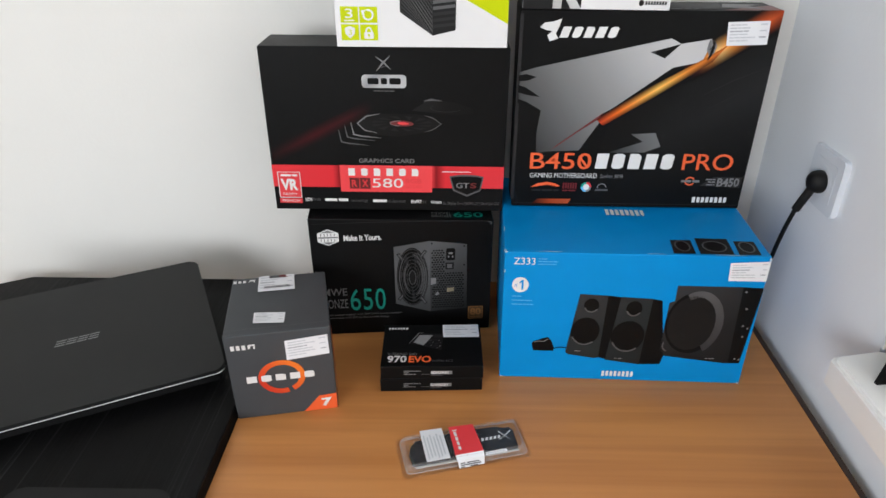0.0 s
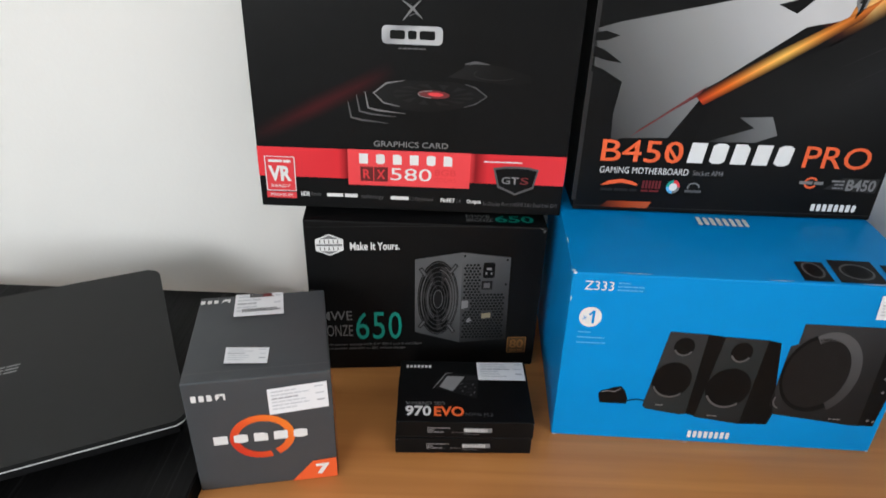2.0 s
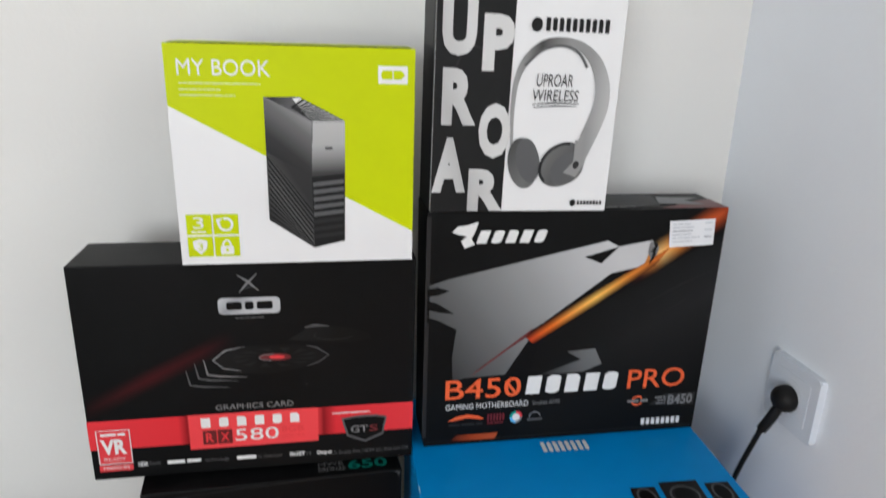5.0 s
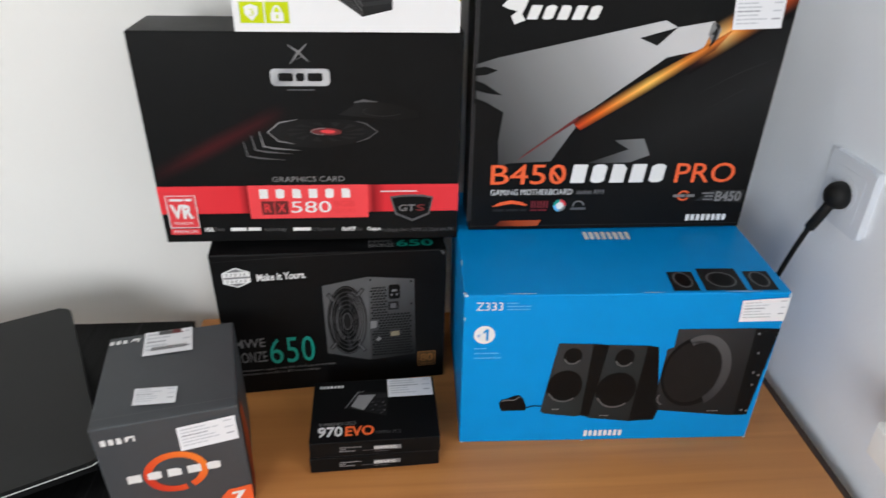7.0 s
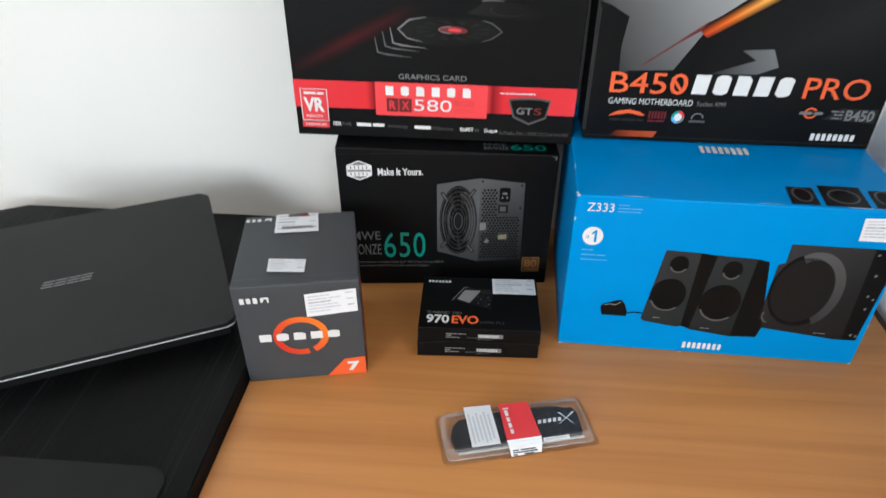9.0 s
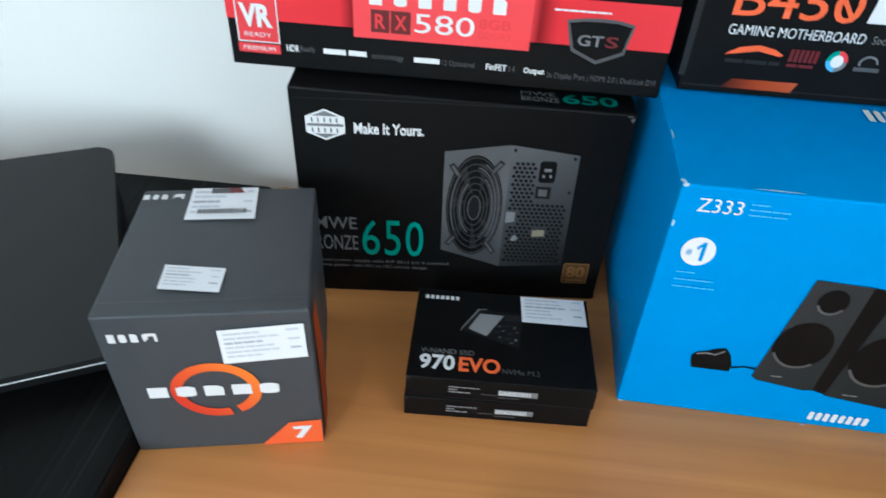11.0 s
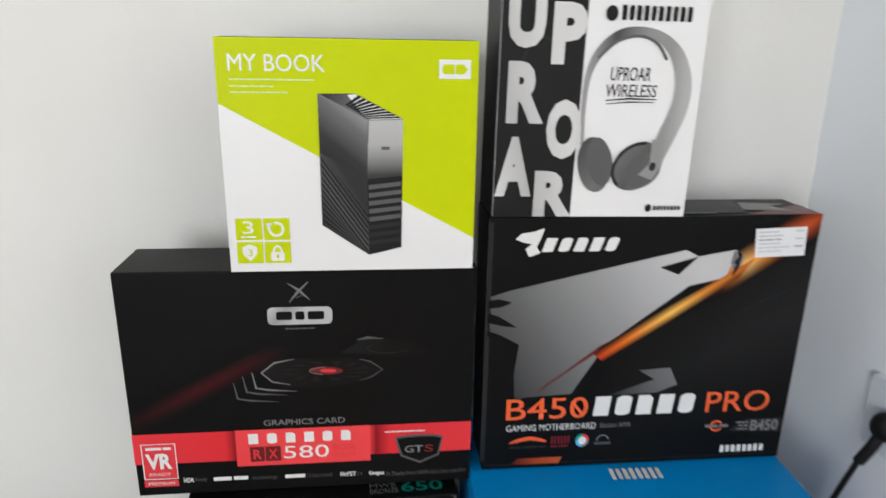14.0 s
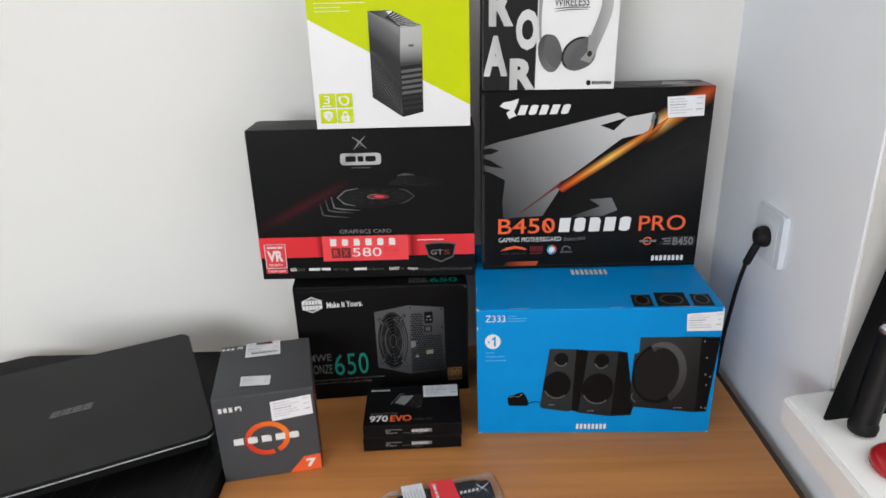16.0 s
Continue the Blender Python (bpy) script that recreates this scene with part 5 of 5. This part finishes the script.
# ---- memory module in its clear package ----
def memory_package():
    t = thing("memory_package", pose(0.070, 0.665, DESK, 0, 0, 14.5), "memory module in a clear plastic blister on the desk", "memory module")
    clear = bpy.data.materials.new("clear_blister")
    clear.use_nodes = True
    nt, b = clear.node_tree, clear.node_tree.nodes["Principled BSDF"]
    b.inputs["Base Color"].default_value = (0.96, 0.97, 0.98, 1)
    b.inputs["Roughness"].default_value, b.inputs["IOR"].default_value, b.inputs["Alpha"].default_value = 0.14, 1.5, 0.02
    n = nt.nodes.new("ShaderNodeTexNoise")
    n.inputs["Scale"].default_value = 60
    bp = nt.nodes.new("ShaderNodeBump")
    bp.inputs["Strength"].default_value, bp.inputs["Distance"].default_value = 0.4, 0.001
    nt.links.new(n.outputs[0], bp.inputs["Height"])
    nt.links.new(bp.outputs[0], b.inputs["Normal"])

    def shell(x0, x1, y0, y1, z0, z1, slope, r, top):
        """Open tray turned upside down: its thin walls, or its top alone."""
        bm = bmesh.new()
        rings = []
        for inset, z in ((0, z0), (slope, z1 - 0.002), (slope + 0.002, z1)):
            rings.append([bm.verts.new((x, y, z)) for x, y in rounded(x0 + inset, x1 - inset, y0 + inset, y1 - inset, r, 4)])
        for a, c in [] if top else zip(rings, rings[1:]):
            for k in range(len(a)):
                bm.faces.new((a[k], a[(k + 1) % len(a)], c[(k + 1) % len(c)], c[k]))
        if top:
            bm.faces.new(rings[-1])
        bmesh.ops.solidify(bm, geom=list(bm.faces), thickness=0.0004)
        return bm

    # whitish haze on the clear walls, put into their colour and alpha
    haze = bpy.data.materials.new("plastic_wall_haze")
    haze.use_nodes = True
    hb = haze.node_tree.nodes["Principled BSDF"]
    hb.inputs["Base Color"].default_value, hb.inputs["Alpha"].default_value, hb.inputs["Roughness"].default_value = (0.90, 0.91, 0.93, 1), 0.13, 0.25
    tray = (-0.077, 0.079, -0.0285, 0.0300, 0.0012, 0.0125, 0.003, 0.006)
    p = part("blister", shell(*tray, True), clear, t, "clear plastic blister top")
    p.visible_shadow = False
    p = part("blister_wall", shell(*tray, False), haze, t, "moulded blister wall with painted pale haze", True)
    p.visible_shadow = False
    p = part("flange", prism(rounded(-0.0825, 0.0845, -0.0335, 0.0345, 0.007), 0.0, 0.0008), clear, t, "clear flat plastic flange")
    p.visible_shadow = False
    # bead added round the foot to draw the plastic's bright edge
    e = part("bright_edge_bead", tube([(x, y, 0.002) for x, y in rounded(-0.077, 0.079, -0.0285, 0.03, 0.006) + [(0.079, 0.024)]], 0.0009), haze, t, "added bead that paints the blister's bright edge", True)
    e.visible_shadow = False
    spread = material("black_heat_spreader", (0.0045, 0.006, 0.009), 0.4, spread=0.2, scale=50, spec=0.2)
    prof = [(-0.068, -0.021), (0.068, -0.021), (0.070, 0.006), (0.066, 0.014), (0.058, 0.012), (0.050, 0.018), (0.020, 0.019), (-0.02, 0.019), (-0.058, 0.016), (-0.066, 0.008), (-0.070, -0.004)]
    part("heat_spreader", prism(prof, 0.004, 0.0105, 0.0008), spread, t, "black finned heat spreader")
    part("circuit_board", block(-0.0665, 0.0665, -0.0240, -0.0212, 0.006, 0.0076), PLASTIC_BLACK, t)
    part("contact_strip", block(-0.066, 0.068, -0.0262, -0.0241, 0.0062, 0.0078), material("grey_contact_strip", (0.42, 0.41, 0.39), 0.35, spread=0.1), t, "greyish contact strip")

    def slip(name, pts, z, mat, label):
        bm = bmesh.new()
        lo = [bm.verts.new((x, y, z)) for x, y in pts]
        hi = [bm.verts.new((x, y, z + 0.0003)) for x, y in pts]
        bm.faces.new(lo[::-1]), bm.faces.new(hi)
        for k in range(len(pts)):
            bm.faces.new((lo[k], lo[(k + 1) % len(pts)], hi[(k + 1) % len(pts)], hi[k]))
        return part(name, bm, mat, t, label)

    def lines(parent, rows, mat, z):
        bm = bmesh.new()
        for x0, x1, y0, y1 in rows:
            bm.faces.new([bm.verts.new((x, y, z)) for x, y in ((x0, y0), (x1, y0), (x1, y1), (x0, y1))])
        return part("small_print", bm, mat, parent)

    st = slip("sticker", [(-0.050, 0.0300), (-0.021, 0.0285), (-0.0215, -0.0240), (-0.0515, -0.0240)], 0.0128, PAPER, "white address sticker laid across")
    lines(st, [(-0.048 + 0.0042 * k, -0.0462 + 0.0042 * k, -0.021 + 0.002 * (k % 3), 0.020 - 0.004 * (k % 2)) for k in range(6)], LETTER_DIM, 0.0133)
    red = slip("sticker", [(-0.0118, 0.0278), (0.0205, 0.0262), (0.0220, -0.0215), (-0.0145, -0.0215)], 0.0128, INK_BRIGHT_RED, "red seal sticker laid across")
    lines(red, [(-0.008, -0.0045, 0.010, 0.018), (-0.008, -0.0045, 0.002, 0.008), (-0.008, -0.0045, -0.006, 0.000), (-0.008, -0.0045, -0.014, -0.008), (-0.009, -0.0025, 0.0195, 0.0212)], INK_WHITE, 0.0133)
    fold = bmesh.new()
    fold.faces.new([fold.verts.new(c) for c in ((-0.0145, -0.0216, 0.0130), (0.0220, -0.0216, 0.0130), (0.0215, -0.0285, 0.0098), (-0.0135, -0.0285, 0.0098))])
    fold.faces.new([fold.verts.new(c) for c in ((-0.0135, -0.0286, 0.0098), (0.0215, -0.0286, 0.0098), (0.0205, -0.0320, 0.0010), (-0.0120, -0.0330, 0.0010))])
    f = part("sticker_tail", fold, PAPER, t, "white printed tail of the seal")
    tail = bmesh.new()
    for x0, x1, s in ((-0.010, -0.004, 0.3), (-0.002, 0.014, 0.3), (-0.010, 0.016, 0.55), (-0.010, -0.005, 0.8), (0.002, 0.012, 0.8)):
        y0, z0 = -0.0288 - 0.0042 * s, 0.0098 - 0.0088 * s
        tail.faces.new([tail.verts.new(c) for c in ((x0, y0, z0), (x1, y0, z0), (x1, y0 - 0.0006, z0 - 0.0013), (x0, y0 - 0.0006, z0 - 0.0013))])
    part("small_print", tail, INK_MID, f)
    lab = slip("label", [(0.024, -0.0225), (0.052, -0.0225), (0.052, -0.0275), (0.024, -0.0275)], 0.0100, PAPER, "white serial number label")
    lines(lab, [(0.026 + 0.004 * k, 0.0285 + 0.004 * k, -0.0262, -0.0238) for k in range(6)], LETTER_DIM, 0.0105)
    mk = bmesh.new()
    for k in range(5):
        mk.faces.new([mk.verts.new((x, y, 0.0108)) for x, y in ((0.024 + 0.0055 * k, -0.004), (0.0275 + 0.0055 * k, -0.004), (0.029 + 0.0055 * k, 0.001), (0.0255 + 0.0055 * k, 0.001))])
    for a, c in (((0.050, 0.008), (0.062, -0.010)), ((0.066, 0.006), (0.046, -0.008))):
        dx, dy = c[0] - a[0], c[1] - a[1]
        ln = math.hypot(dx, dy)
        ox, oy = -dy / ln * 0.0009, dx / ln * 0.0009
        mk.faces.new([mk.verts.new((x, y, 0.0109)) for x, y in ((a[0] + ox, a[1] + oy), (c[0] + ox * 0.2, c[1] + oy * 0.2), (c[0] - ox * 0.2, c[1] - oy * 0.2), (a[0] - ox, a[1] - oy))])
    part("wordmark", mk, INK_WHITE, t, "white maker's mark drawn as plain strokes")
    return t


memory_package()


# ---- wall socket, plug and cable ----
def lathe(profile, n=28):
    """A turned solid round the z axis: radius and height."""
    bm = bmesh.new()
    rings = [[bm.verts.new((r * math.cos(2 * math.pi * k / n), r * math.sin(2 * math.pi * k / n), z)) for k in range(n)] for r, z in profile]
    for a, c in zip(rings, rings[1:]):
        for k in range(n):
            bm.faces.new((a[k], a[(k + 1) % n], c[(k + 1) % n], c[k]))
    bm.faces.new(rings[0][::-1])
    bm.faces.new(rings[-1])
    return bm


SOCKET_WHITE = material("socket_plastic", (0.70, 0.745, 0.81), 0.55, spread=0.02, scale=30)


def wall_socket():
    # local z points out of the wall, x along it, y up
    m = WALL_R @ Matrix.Translation((0, -0.205, 1.0225)) @ Matrix(((0, 0, -1, 0), (-1, 0, 0, 0), (0, 1, 0, 0), (0, 0, 0, 1)))
    t = thing("wall_socket", m, "square white plastic wall socket", "socket")
    bm = prism(rounded(-0.040, 0.040, -0.040, 0.040, 0.004), 0.0, 0.0085, 0.0015)
    part("cover_frame", bm, SOCKET_WHITE, t)
    part("insert", prism(rounded(-0.0275, 0.0275, -0.0275, 0.0275, 0.003), 0.0086, 0.0092, 0.0003), SOCKET_WHITE, t)
    part("socket_well", lathe([(0.0205, 0.0093), (0.0205, 0.0097), (0.0185, 0.0097), (0.0180, 0.0095)]), SOCKET_WHITE, t, smooth=False)
    p = thing("power_plug", m @ pose(0.0, -0.002, 0.0098), "black moulded power plug with a thick cable", "plug")
    part("plug_body", lathe([(0.0150, 0.0), (0.0158, 0.002), (0.0158, 0.006), (0.0142, 0.012), (0.0105, 0.0165), (0.0045, 0.0185)]), RUBBER, p, smooth=True)
    rel = tube([(0.0, -0.010, 0.011), (-0.003, -0.026, 0.016), (-0.0105, -0.046, 0.019)], 0.0060)
    part("strain_relief", rel, RUBBER, p, smooth=True)
    part("cable", tube([(-0.0105, -0.044, 0.019), (-0.024, -0.085, 0.020), (-0.045, -0.14, 0.016), (-0.062, -0.20, 0.014), (-0.075, -0.28, 0.012)], 0.0032), RUBBER, p, smooth=True)


wall_socket()


# ---- things on the window sill ----
def sill_things():
    RED = material("glossy_red_plastic", (0.42, 0.012, 0.016), 0.25, spread=0.08, scale=60)
    # thin black folder leaning into the window
    t = thing("folder", pose(0.525, 0.618, SILL, 0, 0, 8), "thin black folder leaning in the window opening", "folder")
    bm = bmesh.new()
    loop = [(0.0, 0.0), (0.10, 0.0), (0.17, 0.10), (0.17, 0.40), (0.078, 0.40)]
    fr = [bm.verts.new((x, 0.0, z)) for x, z in loop]
    bk = [bm.verts.new((x, 0.005, z)) for x, z in loop]
    bm.faces.new(fr), bm.faces.new(bk[::-1])
    for k in range(len(loop)):
        bm.faces.new((fr[k], fr[(k + 1) % len(loop)], bk[(k + 1) % len(loop)], bk[k]))
    part("cover", bm, INK_BLACK, t)
    part("spine_band", block(0.075, 0.079, -0.001, -0.0002, 0.085, 0.135), INK_GREY, t, "grey ribbon")
    # small folded tripod
    t = thing("tripod", pose(0.554, 0.596, SILL, 0, 0, 0), "black folded mini tripod with chrome joints", "tripod")
    part("foot", lathe([(0.010, 0.0), (0.015, 0.003), (0.016, 0.010), (0.013, 0.018), (0.010, 0.022)]), RUBBER, t, smooth=True)
    leg = tube([(0.0, 0.0, 0.018), (0.010, 0.004, 0.09), (0.030, 0.010, 0.20), (0.05, 0.012, 0.30)], 0.0145)
    part("leg", leg, PLASTIC_BLACK, t, smooth=True)
    for x, y, z in ((-0.008, -0.014, 0.142), (0.016, -0.012, 0.152)):
        bm = lathe([(0.0045, -0.008), (0.0055, -0.006), (0.0055, 0.006), (0.0045, 0.008)], 16)
        bmesh.ops.transform(bm, matrix=pose(x, y, z, 0, 70, 15), verts=bm.verts)
        part("joint", bm, STEEL, t, "chrome joint pin", True)
    t = thing("cap", pose(0.564, 0.533, SILL, 0, 0, 20), "round glossy red plastic cap", "cap")
    part("cap_shell", lathe([(0.030, 0.0), (0.034, 0.002), (0.034, 0.008), (0.030, 0.012), (0.012, 0.0135)]), RED, t, smooth=True)
    part("cap_button", lathe([(0.007, 0.0136), (0.007, 0.016), (0.005, 0.017)], 16), PLASTIC_BLACK, t)


sill_things()
